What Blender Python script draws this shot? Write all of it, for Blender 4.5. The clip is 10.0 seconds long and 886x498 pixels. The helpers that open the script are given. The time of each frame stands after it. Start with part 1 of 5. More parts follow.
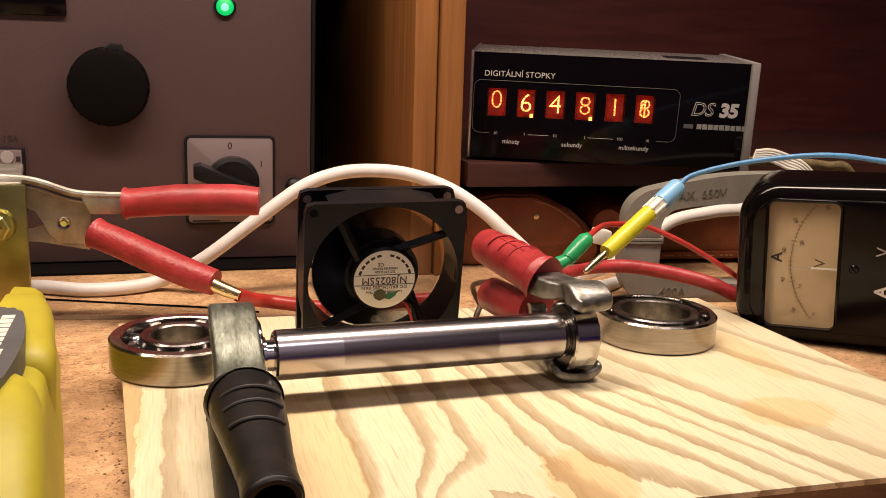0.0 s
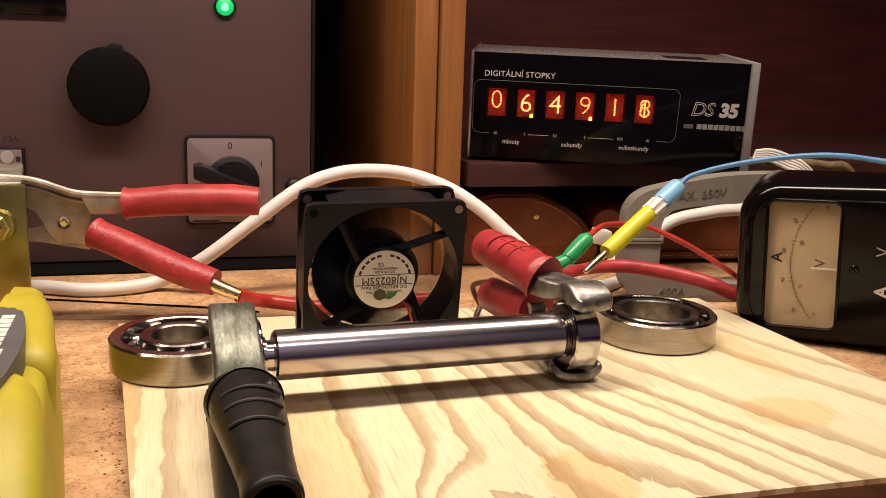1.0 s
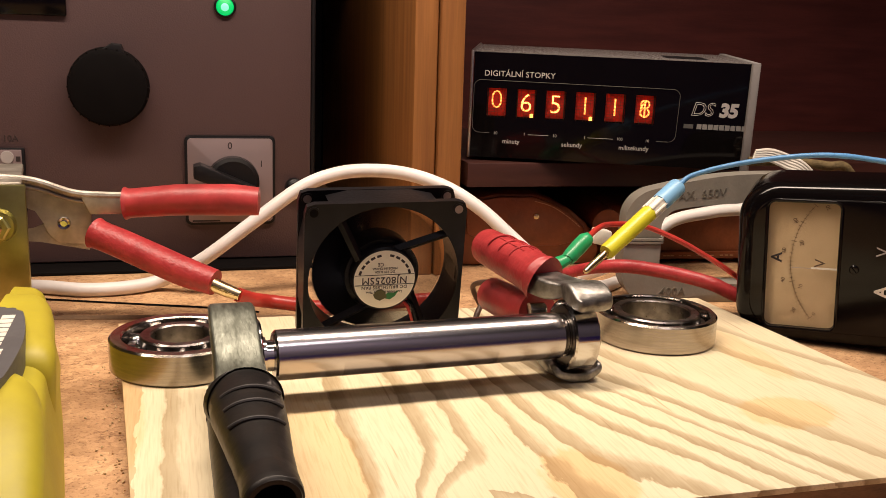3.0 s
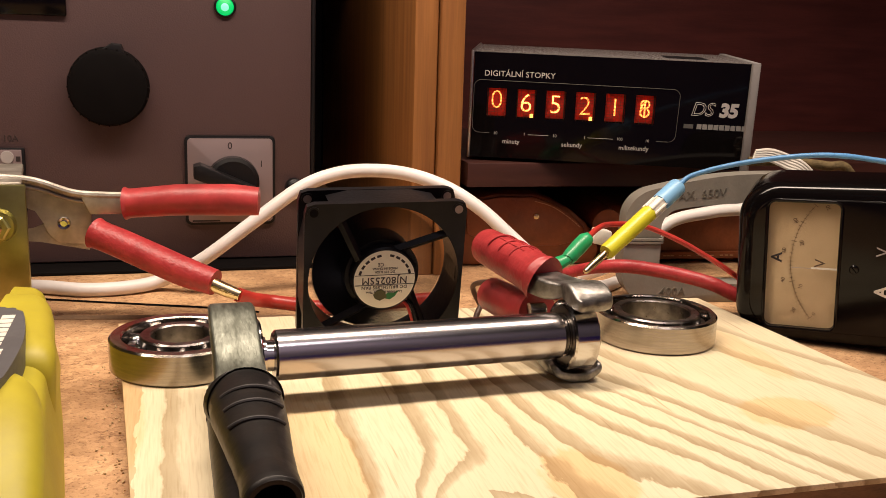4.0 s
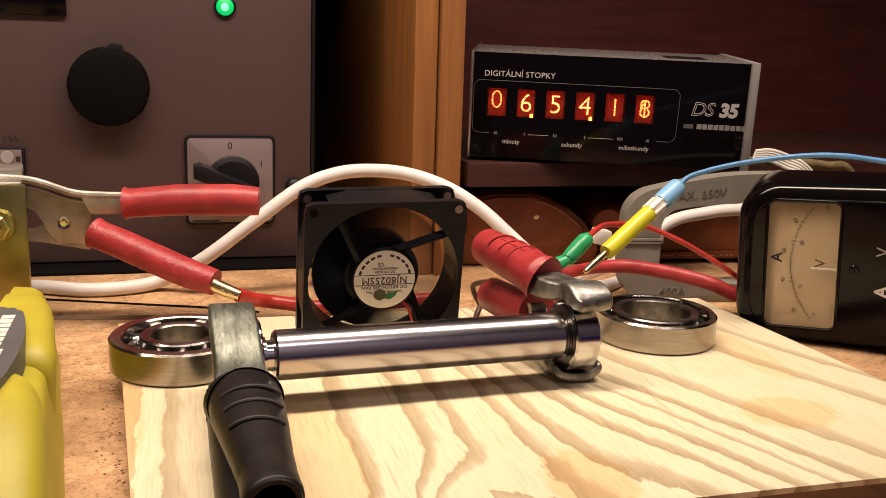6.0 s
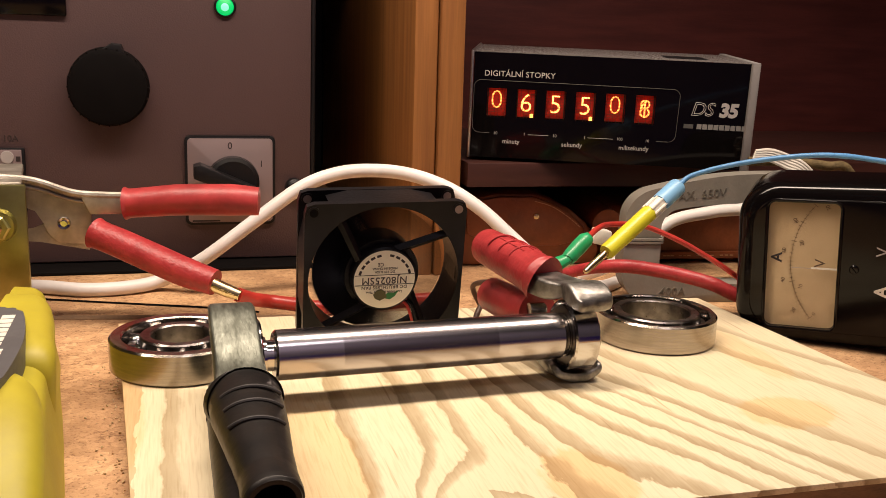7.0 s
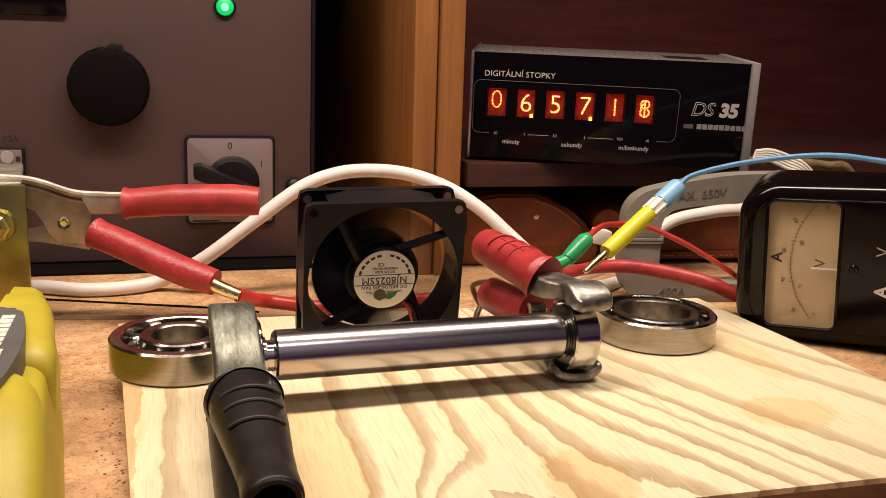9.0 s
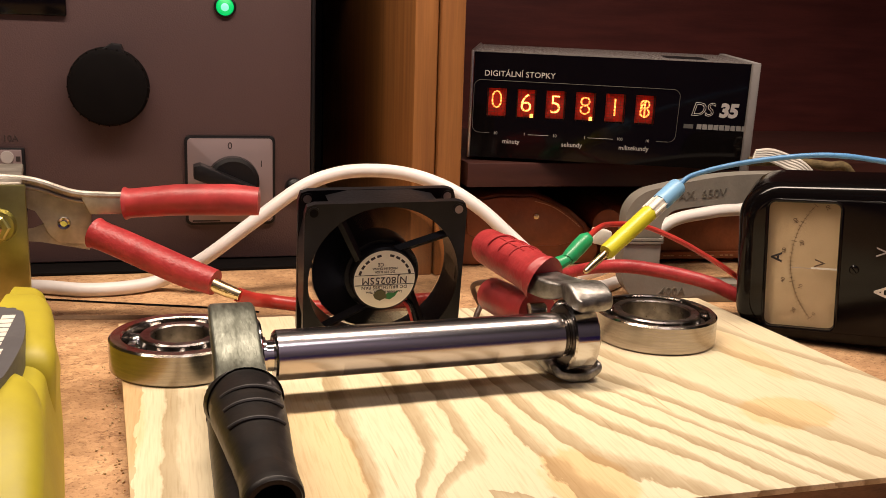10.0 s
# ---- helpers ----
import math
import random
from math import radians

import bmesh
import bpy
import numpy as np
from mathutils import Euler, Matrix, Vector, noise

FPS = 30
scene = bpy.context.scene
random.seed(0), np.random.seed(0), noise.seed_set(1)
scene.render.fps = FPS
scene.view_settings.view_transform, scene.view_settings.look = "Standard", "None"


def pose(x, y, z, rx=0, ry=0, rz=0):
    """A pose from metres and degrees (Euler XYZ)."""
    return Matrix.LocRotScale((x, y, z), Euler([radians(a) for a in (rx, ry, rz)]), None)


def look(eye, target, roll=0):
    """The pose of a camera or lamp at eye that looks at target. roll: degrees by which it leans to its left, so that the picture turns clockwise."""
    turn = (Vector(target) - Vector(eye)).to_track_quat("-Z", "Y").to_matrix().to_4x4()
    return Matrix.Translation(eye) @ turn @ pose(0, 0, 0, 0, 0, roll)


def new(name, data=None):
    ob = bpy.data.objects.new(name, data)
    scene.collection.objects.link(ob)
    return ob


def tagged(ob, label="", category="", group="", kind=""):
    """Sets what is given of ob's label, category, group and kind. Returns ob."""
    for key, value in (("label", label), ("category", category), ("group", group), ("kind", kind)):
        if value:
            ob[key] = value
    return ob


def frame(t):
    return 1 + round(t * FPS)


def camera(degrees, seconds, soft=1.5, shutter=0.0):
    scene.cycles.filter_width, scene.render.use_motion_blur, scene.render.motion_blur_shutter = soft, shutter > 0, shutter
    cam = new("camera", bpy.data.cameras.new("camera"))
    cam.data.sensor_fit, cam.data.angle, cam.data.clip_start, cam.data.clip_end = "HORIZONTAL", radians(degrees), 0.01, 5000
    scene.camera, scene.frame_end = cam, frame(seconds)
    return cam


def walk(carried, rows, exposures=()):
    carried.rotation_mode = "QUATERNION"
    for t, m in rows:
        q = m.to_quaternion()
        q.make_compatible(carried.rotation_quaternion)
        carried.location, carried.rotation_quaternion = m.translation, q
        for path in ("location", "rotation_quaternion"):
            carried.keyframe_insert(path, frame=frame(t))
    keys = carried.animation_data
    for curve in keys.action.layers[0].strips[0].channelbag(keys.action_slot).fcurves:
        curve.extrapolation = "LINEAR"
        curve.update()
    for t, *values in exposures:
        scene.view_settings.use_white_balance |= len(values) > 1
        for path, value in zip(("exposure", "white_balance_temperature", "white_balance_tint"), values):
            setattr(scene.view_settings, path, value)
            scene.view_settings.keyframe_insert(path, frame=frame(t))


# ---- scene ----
cam = camera(49.53, 10.0, soft=0.7, shutter=0.6)
EYE = Vector((0.0, 0.0, 0.168))
AIM = EYE + Vector((0.268571, 0.936621, -0.224951))
walk(cam, [(0.0, look(EYE, AIM, 2.2)), (10.0, look(EYE, AIM, 2.2))])

# ---- light ----
world = bpy.data.worlds.new("room_air")
world.use_nodes = True
world.node_tree.nodes["Background"].inputs[0].default_value = (1.0, 0.85, 0.75, 1)
world.node_tree.nodes["Background"].inputs[1].default_value = 0.004
scene.world = world
scene.view_settings.exposure = 0.0


def area(name, sx, sy, power, color, m, spread=180):
    lamp = bpy.data.lights.new(name, "AREA")
    lamp.shape, lamp.size, lamp.size_y, lamp.energy, lamp.color = "RECTANGLE", sx, sy, power, color
    lamp.spread = radians(spread)
    ob = new(name, lamp)
    ob.matrix_world = m
    return ob


area("bench_lamp", 1.0, 0.07, 6.0, (1.0, 0.81, 0.65), look((0.06, 0.455, 0.60), (0.06, 0.44, 0.0)), 135)
# added fill: lights the unseen south wall for bounce and reflections
area("wall_bounce_fill", 0.5, 0.5, 6.5, (1.0, 0.88, 0.92), look((0.3, -0.55, 1.9), (0.15, -1.3, 0.55)))


# ---- materials ----
def mat(name, base, rough=0.5, metal=0.0, other=None, scale=40.0, stretch=(1, 1, 1), bump=0.0, bump_scale=200.0, spread=0.15, coat=0.0, fine=0.0, spec=0.5):
    """A surface with two scales of colour variation, uneven gloss and fine relief."""
    m = bpy.data.materials.new(name)
    m.use_nodes = True
    n, l = m.node_tree.nodes, m.node_tree.links
    b = n["Principled BSDF"]
    b.inputs["Metallic"].default_value = metal
    b.inputs["Coat Weight"].default_value = coat
    b.inputs["Specular IOR Level"].default_value = spec
    b.inputs["Coat Roughness"].default_value = 0.08
    co = n.new("ShaderNodeTexCoord")
    mp = n.new("ShaderNodeMapping")
    mp.inputs["Scale"].default_value = stretch
    l.new(co.outputs["Object"], mp.inputs[0])
    big = n.new("ShaderNodeTexNoise")
    big.inputs["Scale"].default_value, big.inputs["Detail"].default_value = scale, 6
    l.new(mp.outputs[0], big.inputs["Vector"])
    small = n.new("ShaderNodeTexNoise")
    small.inputs["Scale"].default_value, small.inputs["Detail"].default_value = bump_scale, 4
    l.new(mp.outputs[0], small.inputs["Vector"])
    ramp = n.new("ShaderNodeValToRGB")
    other = other or tuple(c * (1 - spread) for c in base)
    ramp.color_ramp.elements[0].position, ramp.color_ramp.elements[1].position = 0.35, 0.65
    ramp.color_ramp.elements[0].color, ramp.color_ramp.elements[1].color = (*other, 1), (*base, 1)
    l.new(big.outputs[0], ramp.inputs[0])
    mix = n.new("ShaderNodeMix")
    mix.data_type, mix.blend_type = "RGBA", "MULTIPLY"
    mix.inputs[0].default_value = fine
    l.new(ramp.outputs[0], mix.inputs[6])
    l.new(small.outputs[0], mix.inputs[7])
    l.new(mix.outputs[2], b.inputs["Base Color"])
    rr = n.new("ShaderNodeMapRange")
    rr.inputs[3].default_value, rr.inputs[4].default_value = max(rough - 0.08, 0.02), min(rough + 0.08, 1)
    l.new(small.outputs[0], rr.inputs[0])
    l.new(rr.outputs[0], b.inputs["Roughness"])
    if bump:
        bp = n.new("ShaderNodeBump")
        bp.inputs["Strength"].default_value, bp.inputs["Distance"].default_value = bump, 0.001
        l.new(small.outputs[0], bp.inputs["Height"])
        l.new(bp.outputs[0], b.inputs["Normal"])
    return m


def glow(name, color, strength, scale=0.0):
    m = bpy.data.materials.new(name)
    m.use_nodes = True
    n, l = m.node_tree.nodes, m.node_tree.links
    b = n["Principled BSDF"]
    b.inputs["Base Color"].default_value = (*(c * 0.3 for c in color), 1)
    b.inputs["Emission Color"].default_value = (*color, 1)
    b.inputs["Emission Strength"].default_value = strength
    if scale:
        co, tx, rr = n.new("ShaderNodeTexCoord"), n.new("ShaderNodeTexNoise"), n.new("ShaderNodeMapRange")
        tx.inputs["Scale"].default_value, tx.inputs["Detail"].default_value = scale, 3
        rr.inputs[1].default_value, rr.inputs[2].default_value = 0.35, 0.65
        rr.inputs[3].default_value, rr.inputs[4].default_value = strength * 0.25, strength * 1.4
        l.new(co.outputs["Object"], tx.inputs["Vector"])
        l.new(tx.outputs[0], rr.inputs[0])
        l.new(rr.outputs[0], b.inputs["Emission Strength"])
    return m


def math_node(nodes, links, op, a, b=None):
    x = nodes.new("ShaderNodeMath")
    x.operation = op
    for i, v in enumerate((a, b)):
        if v is None:
            continue
        if isinstance(v, (int, float)):
            x.inputs[i].default_value = v
        else:
            links.new(v, x.inputs[i])
    return x.outputs[0]


def plywood():
    """Rotary-cut pine: late-wood lines, sharp on one side and fading on the other, that fan out and close into an arch."""
    m = bpy.data.materials.new("plywood")
    m.use_nodes = True
    n, l = m.node_tree.nodes, m.node_tree.links
    b = n["Principled BSDF"]
    co = n.new("ShaderNodeTexCoord")
    sep = n.new("ShaderNodeSeparateXYZ")
    l.new(co.outputs["Object"], sep.inputs[0])
    X, Y = sep.outputs[0], sep.outputs[1]

    def noise_at(scale, detail, stretch, rough=0.5):
        mp = n.new("ShaderNodeMapping")
        mp.inputs["Scale"].default_value = (1, stretch, 1)
        mp.inputs["Rotation"].default_value = (0, 0, radians(14))
        l.new(co.outputs["Object"], mp.inputs[0])
        t = n.new("ShaderNodeTexNoise")
        t.inputs["Scale"].default_value, t.inputs["Detail"].default_value, t.inputs["Roughness"].default_value = scale, detail, rough
        l.new(mp.outputs[0], t.inputs["Vector"])
        return t.outputs[0]

    def ramp_of(v, stops):
        r = n.new("ShaderNodeValToRGB")
        e = r.color_ramp.elements
        e[0].position, e[0].color = stops[0][0], (*stops[0][1], 1)
        e[1].position, e[1].color = stops[-1][0], (*stops[-1][1], 1)
        for p, c in stops[1:-1]:
            e.new(p).color = (*c, 1)
        l.new(v, r.inputs[0])
        return r.outputs[0]

    def span(v, a, c, lo=0.0, hi=1.0, kind="SMOOTHSTEP"):
        r = n.new("ShaderNodeMapRange")
        r.interpolation_type = kind
        for i, x in enumerate((a, c, lo, hi)):
            r.inputs[i + 1].default_value = x
        l.new(v, r.inputs[0])
        return r.outputs[0]

    def blend(a, c, fac, kind="MULTIPLY"):
        x = n.new("ShaderNodeMix")
        x.data_type, x.blend_type = "RGBA", kind
        for i, v in ((0, fac), (6, a), (7, c)):
            if isinstance(v, (int, float)):
                x.inputs[i].default_value = v
            elif isinstance(v, tuple):
                x.inputs[i].default_value = (*v, 1)
            else:
                l.new(v, x.inputs[i])
        return x.outputs[2]

    f = lambda op, a, c=None: math_node(n, l, op, a, c)
    wob = f("MULTIPLY", f("SUBTRACT", noise_at(26, 2, 0.4), 0.5), 0.010)
    rag = f("MULTIPLY", f("SUBTRACT", noise_at(170, 4, 0.30, 0.55), 0.5), 0.0080)
    # the lines lean outwards to one side and bend back into an arch near the middle
    lean = f("MULTIPLY", span(X, 0.125, 0.205, 0.0, 0.45), f("SUBTRACT", 0.39, Y))
    near = f("MAXIMUM", f("SUBTRACT", 0.36, Y), 0.0)
    d = f("DIVIDE", f("SUBTRACT", X, 0.102), 0.022)
    bell = f("POWER", 2.718, f("MULTIPLY", f("MULTIPLY", d, d), -1.0))
    arch = f("MINIMUM", f("MULTIPLY", f("MULTIPLY", near, near), f("MULTIPLY", bell, 13.0)), 0.026)
    u = f("ADD", f("ADD", f("SUBTRACT", X, lean), arch), f("ADD", wob, rag))
    pale, late, tan = (0.745, 0.650, 0.450), (0.43, 0.335, 0.195), (0.60, 0.45, 0.265)

    def lines(lo, hi, rows, first, last):
        k = lambda v: (v - lo) / (hi - lo)
        stops = [(0.0, first)]
        for at, wide, deep in rows:
            tone = tuple(p + (q - p) * deep for p, q in zip(pale, late))
            stops += [(k(at - 0.0003), stops[-1][1] if at == rows[0][0] else pale), (k(at + 0.0003), tone), (k(at + wide * 0.5), tuple(p * 0.35 + q * 0.65 for p, q in zip(pale, tone))), (k(at + wide * 0.72), pale)]
        return ramp_of(span(u, lo, hi, kind="LINEAR"), stops + [(1.0, last)])

    west = lines(-0.05, 0.13, ((-0.007, 0.011, 0.9), (0.020, 0.012, 0.6), (0.066, 0.014, 1.1), (0.097, 0.011, 1.1), (0.114, 0.011, 1.0)), pale, pale)
    mid = lines(0.13, 0.21, ((0.1375, 0.010, 1.0), (0.150, 0.011, 1.1), (0.169, 0.010, 1.1), (0.184, 0.011, 1.1), (0.2025, 0.007, 0.9)), pale, pale)
    east = lines(0.21, 0.40, ((0.216, 0.013, 1.1), (0.243, 0.018, 0.9), (0.308, 0.018, 0.85), (0.345, 0.012, 0.85)), pale, pale)
    wood = blend(blend(west, mid, f("GREATER_THAN", u, 0.13), "MIX"), east, f("GREATER_THAN", u, 0.21), "MIX")
    wood = blend(wood, tan, f("LESS_THAN", u, -0.0165), "MIX")

    def patch(cx, cy, rx, ry):
        a, c = f("DIVIDE", f("SUBTRACT", X, cx), rx), f("DIVIDE", f("SUBTRACT", Y, cy), ry)
        r = f("ADD", f("ADD", f("MULTIPLY", a, a), f("MULTIPLY", c, c)), f("MULTIPLY", rag, 190.0))
        return span(r, 1.25, 0.75)

    # heartwood tinges between the lines
    for cx, cy, rx, ry, deep in ((0.052, 0.345, 0.017, 0.070, 0.75), (0.152, 0.313, 0.018, 0.026, 0.85), (0.272, 0.358, 0.024, 0.018, 0.75), (0.300, 0.440, 0.012, 0.045, 0.5), (-0.022, 0.40, 0.008, 0.05, 0.5)):
        wood = blend(wood, (0.97, 0.80, 0.58), f("MULTIPLY", patch(cx, cy, rx, ry), deep))
    wood = blend(wood, ramp_of(noise_at(11, 4, 0.35), [(0.35, (0.90, 0.86, 0.80)), (0.6, (1, 1, 1))]), 0.6)
    fine = noise_at(900, 3, 0.05)
    wood = blend(wood, ramp_of(fine, [(0.3, (0.78, 0.70, 0.60)), (0.52, (1, 1, 1))]), 0.5)
    pores = noise_at(420, 2, 0.035)
    wood = blend(wood, ramp_of(pores, [(0.26, (0.66, 0.54, 0.42)), (0.33, (1, 1, 1))]), 0.7)
    l.new(wood, b.inputs["Base Color"])
    b.inputs["Roughness"].default_value = 0.6
    bp = n.new("ShaderNodeBump")
    bp.inputs["Strength"].default_value, bp.inputs["Distance"].default_value = 0.3, 0.0005
    l.new(f("ADD", fine, pores), bp.inputs["Height"])
    l.new(bp.outputs[0], b.inputs["Normal"])
    return m


def chipboard():
    """Pressed wood flakes of mixed browns with dark gaps and rubbed stains."""
    m = bpy.data.materials.new("chipboard")
    m.use_nodes = True
    n, l = m.node_tree.nodes, m.node_tree.links
    b = n["Principled BSDF"]
    co = n.new("ShaderNodeTexCoord")
    warp = n.new("ShaderNodeTexNoise")
    warp.inputs["Scale"].default_value, warp.inputs["Detail"].default_value = 180, 3
    l.new(co.outputs["Object"], warp.inputs["Vector"])
    shift = n.new("ShaderNodeMix")
    shift.data_type, shift.blend_type = "RGBA", "LINEAR_LIGHT"
    shift.inputs[0].default_value = 0.006
    l.new(co.outputs["Object"], shift.inputs[6])
    l.new(warp.outputs["Color"], shift.inputs[7])
    flake = n.new("ShaderNodeTexVoronoi")
    flake.inputs["Scale"].default_value = 210
    l.new(shift.outputs[2], flake.inputs["Vector"])
    tone = n.new("ShaderNodeValToRGB")
    e = tone.color_ramp.elements
    e[0].position, e[0].color = 0.0, (0.36, 0.195, 0.088, 1)
    e[1].position, e[1].color = 1.0, (0.70, 0.46, 0.25, 1)
    x = e.new(0.5)
    x.color = (0.55, 0.33, 0.165, 1)
    sep = n.new("ShaderNodeSeparateColor")
    l.new(flake.outputs["Color"], sep.inputs[0])
    l.new(sep.outputs[0], tone.inputs[0])
    stain = n.new("ShaderNodeTexNoise")
    stain.inputs["Scale"].default_value, stain.inputs["Detail"].default_value = 24, 8
    l.new(co.outputs["Object"], stain.inputs["Vector"])
    sr = n.new("ShaderNodeValToRGB")
    sr.color_ramp.elements[0].position, sr.color_ramp.elements[0].color = 0.38, (0.46, 0.36, 0.30, 1)
    sr.color_ramp.elements[1].position, sr.color_ramp.elements[1].color = 0.60, (1.0, 1.0, 1.0, 1)
    l.new(stain.outputs[0], sr.inputs[0])
    mix = n.new("ShaderNodeMix")
    mix.data_type, mix.blend_type = "RGBA", "MULTIPLY"
    mix.inputs[0].default_value = 0.85
    l.new(tone.outputs[0], mix.inputs[6])
    l.new(sr.outputs[0], mix.inputs[7])
    soft = n.new("ShaderNodeMix")
    soft.data_type = "RGBA"
    soft.inputs[0].default_value = 0.42
    soft.inputs[7].default_value = (0.60, 0.36, 0.185, 1)
    l.new(mix.outputs[2], soft.inputs[6])
    pit = n.new("ShaderNodeTexNoise")
    pit.inputs["Scale"].default_value, pit.inputs["Detail"].default_value = 560, 6
    l.new(co.outputs["Object"], pit.inputs["Vector"])
    pr = n.new("ShaderNodeValToRGB")
    pr.color_ramp.elements[0].position, pr.color_ramp.elements[0].color = 0.34, (0.38, 0.28, 0.21, 1)
    pr.color_ramp.elements[1].position, pr.color_ramp.elements[1].color = 0.44, (1, 1, 1, 1)
    l.new(pit.outputs[0], pr.inputs[0])
    last = n.new("ShaderNodeMix")
    last.data_type, last.blend_type = "RGBA", "MULTIPLY"
    last.inputs[0].default_value = 0.6
    l.new(soft.outputs[2], last.inputs[6])
    l.new(pr.outputs[0], last.inputs[7])
    crack = n.new("ShaderNodeTexNoise")
    crack.inputs["Scale"].default_value, crack.inputs["Detail"].default_value, crack.inputs["Roughness"].default_value = 42, 9, 0.62
    flat = n.new("ShaderNodeMapping")
    flat.inputs["Scale"].default_value = (0.55, 1.0, 1.0)
    l.new(co.outputs["Object"], flat.inputs[0])
    l.new(flat.outputs[0], crack.inputs["Vector"])
    cr = n.new("ShaderNodeValToRGB")
    cr.color_ramp.elements[0].position, cr.color_ramp.elements[0].color = 0.0, (0.36, 0.25, 0.17, 1)
    cr.color_ramp.elements[1].position, cr.color_ramp.elements[1].color = 0.011, (1, 1, 1, 1)
    l.new(math_node(n, l, "ABSOLUTE", math_node(n, l, "SUBTRACT", crack.outputs[0], 0.41)), cr.inputs[0])
    torn = n.new("ShaderNodeMix")
    torn.data_type, torn.blend_type = "RGBA", "MULTIPLY"
    torn.inputs[0].default_value = 0.85
    l.new(last.outputs[2], torn.inputs[6])
    l.new(cr.outputs[0], torn.inputs[7])
    l.new(torn.outputs[2], b.inputs["Base Color"])
    b.inputs["Roughness"].default_value = 0.7
    bp = n.new("ShaderNodeBump")
    bp.inputs["Strength"].default_value, bp.inputs["Distance"].default_value = 0.6, 0.0008
    l.new(pit.outputs[0], bp.inputs["Height"])
    l.new(bp.outputs[0], b.inputs["Normal"])
    return m


def shaft_steel():
    """Ground steel with a dulled band on one side of the shaft."""
    m = bpy.data.materials.new("ground_steel")
    m.use_nodes = True
    n, l = m.node_tree.nodes, m.node_tree.links
    b = n["Principled BSDF"]
    b.inputs["Metallic"].default_value = 1.0
    co = n.new("ShaderNodeTexCoord")
    sep = n.new("ShaderNodeSeparateXYZ")
    l.new(co.outputs["Object"], sep.inputs[0])
    f = lambda op, a, c=None: math_node(n, l, op, a, c)
    mp = n.new("ShaderNodeMapping")
    mp.inputs["Scale"].default_value = (1, 8, 8)
    l.new(co.outputs["Object"], mp.inputs[0])
    t = n.new("ShaderNodeTexNoise")
    t.inputs["Scale"].default_value, t.inputs["Detail"].default_value = 60, 5
    l.new(mp.outputs[0], t.inputs["Vector"])

    def step(v, a, c):
        r = n.new("ShaderNodeMapRange")
        r.interpolation_type = "SMOOTHSTEP"
        r.inputs[1].default_value, r.inputs[2].default_value = a, c
        l.new(v, r.inputs[0])
        return r.outputs[0]

    side = step(f("MULTIPLY", sep.outputs[1], -1.0), 0.0074, 0.0086)
    lo = step(sep.outputs[0], 0.0295, 0.0305)
    hi = step(sep.outputs[0], 0.1045, 0.1035)
    dull = f("MULTIPLY", f("MULTIPLY", side, lo), hi)
    streak = f("MULTIPLY", dull, f("ADD", 0.7, f("MULTIPLY", t.outputs[0], 0.5)))
    col = n.new("ShaderNodeMix")
    col.data_type = "RGBA"
    col.inputs[6].default_value, col.inputs[7].default_value = (0.52, 0.49, 0.50, 1), (0.28, 0.25, 0.26, 1)
    l.new(streak, col.inputs[0])
    l.new(col.outputs[2], b.inputs["Base Color"])
    rough = f("ADD", 0.17, f("ADD", f("MULTIPLY", dull, 0.04), f("MULTIPLY", t.outputs[0], 0.06)))
    l.new(rough, b.inputs["Roughness"])
    bp = n.new("ShaderNodeBump")
    bp.inputs["Strength"].default_value, bp.inputs["Distance"].default_value = 0.05, 0.0004
    l.new(t.outputs[0], bp.inputs["Height"])
    l.new(bp.outputs[0], b.inputs["Normal"])
    return m


PLY = plywood()
SHAFT = shaft_steel()


def brushed(material, amount):
    """Grinding lines round the z axis: highlights spread along it."""
    n, l = material.node_tree.nodes, material.node_tree.links
    tan = n.new("ShaderNodeTangent")
    tan.direction_type, tan.axis = "RADIAL", "Z"
    b = n["Principled BSDF"]
    b.inputs["Anisotropic"].default_value, b.inputs["Anisotropic Rotation"].default_value = amount, 0.25
    l.new(tan.outputs[0], b.inputs["Tangent"])
    return material


RING_STEEL = brushed(mat("ground_ring_steel", (0.42, 0.375, 0.33), 0.21, 1.0, scale=60, stretch=(1, 1, 14), bump=0.03, bump_scale=160, spread=0.2), 0.8)
WORN_RING = brushed(mat("worn_ring_steel", (0.30, 0.275, 0.26), 0.30, 1.0, other=(0.15, 0.135, 0.125), scale=160, bump=0.12, bump_scale=300), 0.5)
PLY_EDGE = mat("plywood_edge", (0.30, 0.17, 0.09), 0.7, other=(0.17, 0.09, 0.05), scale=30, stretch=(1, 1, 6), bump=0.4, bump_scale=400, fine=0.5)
CHIP = chipboard()
BROWN_STRIP = mat("brown_strip", (0.34, 0.205, 0.110), 0.7, other=(0.24, 0.14, 0.075), scale=60, bump=0.4, bump_scale=500, fine=0.5)
STEEL = mat("bearing_steel", (0.42, 0.385, 0.35), 0.24, 1.0, scale=60, stretch=(1, 1, 14), bump=0.03, bump_scale=160, spread=0.2)
DARK_STEEL = mat("oiled_steel", (0.16, 0.14, 0.13), 0.32, 1.0, scale=90, spread=0.3)
CHROME = mat("polished_steel", (0.64, 0.62, 0.61), 0.12, 1.0, scale=60, spread=0.1)
ZINC = mat("galvanised_steel", (0.37, 0.39, 0.335), 0.46, 1.0, other=(0.19, 0.20, 0.165), scale=240, stretch=(1, 0.28, 0.28), bump=0.4, bump_scale=620, fine=0.4)
CAST = mat("worn_steel", (0.50, 0.48, 0.455), 0.44, 1.0, other=(0.20, 0.185, 0.17), scale=150, bump=0.22, bump_scale=420, fine=0.35)
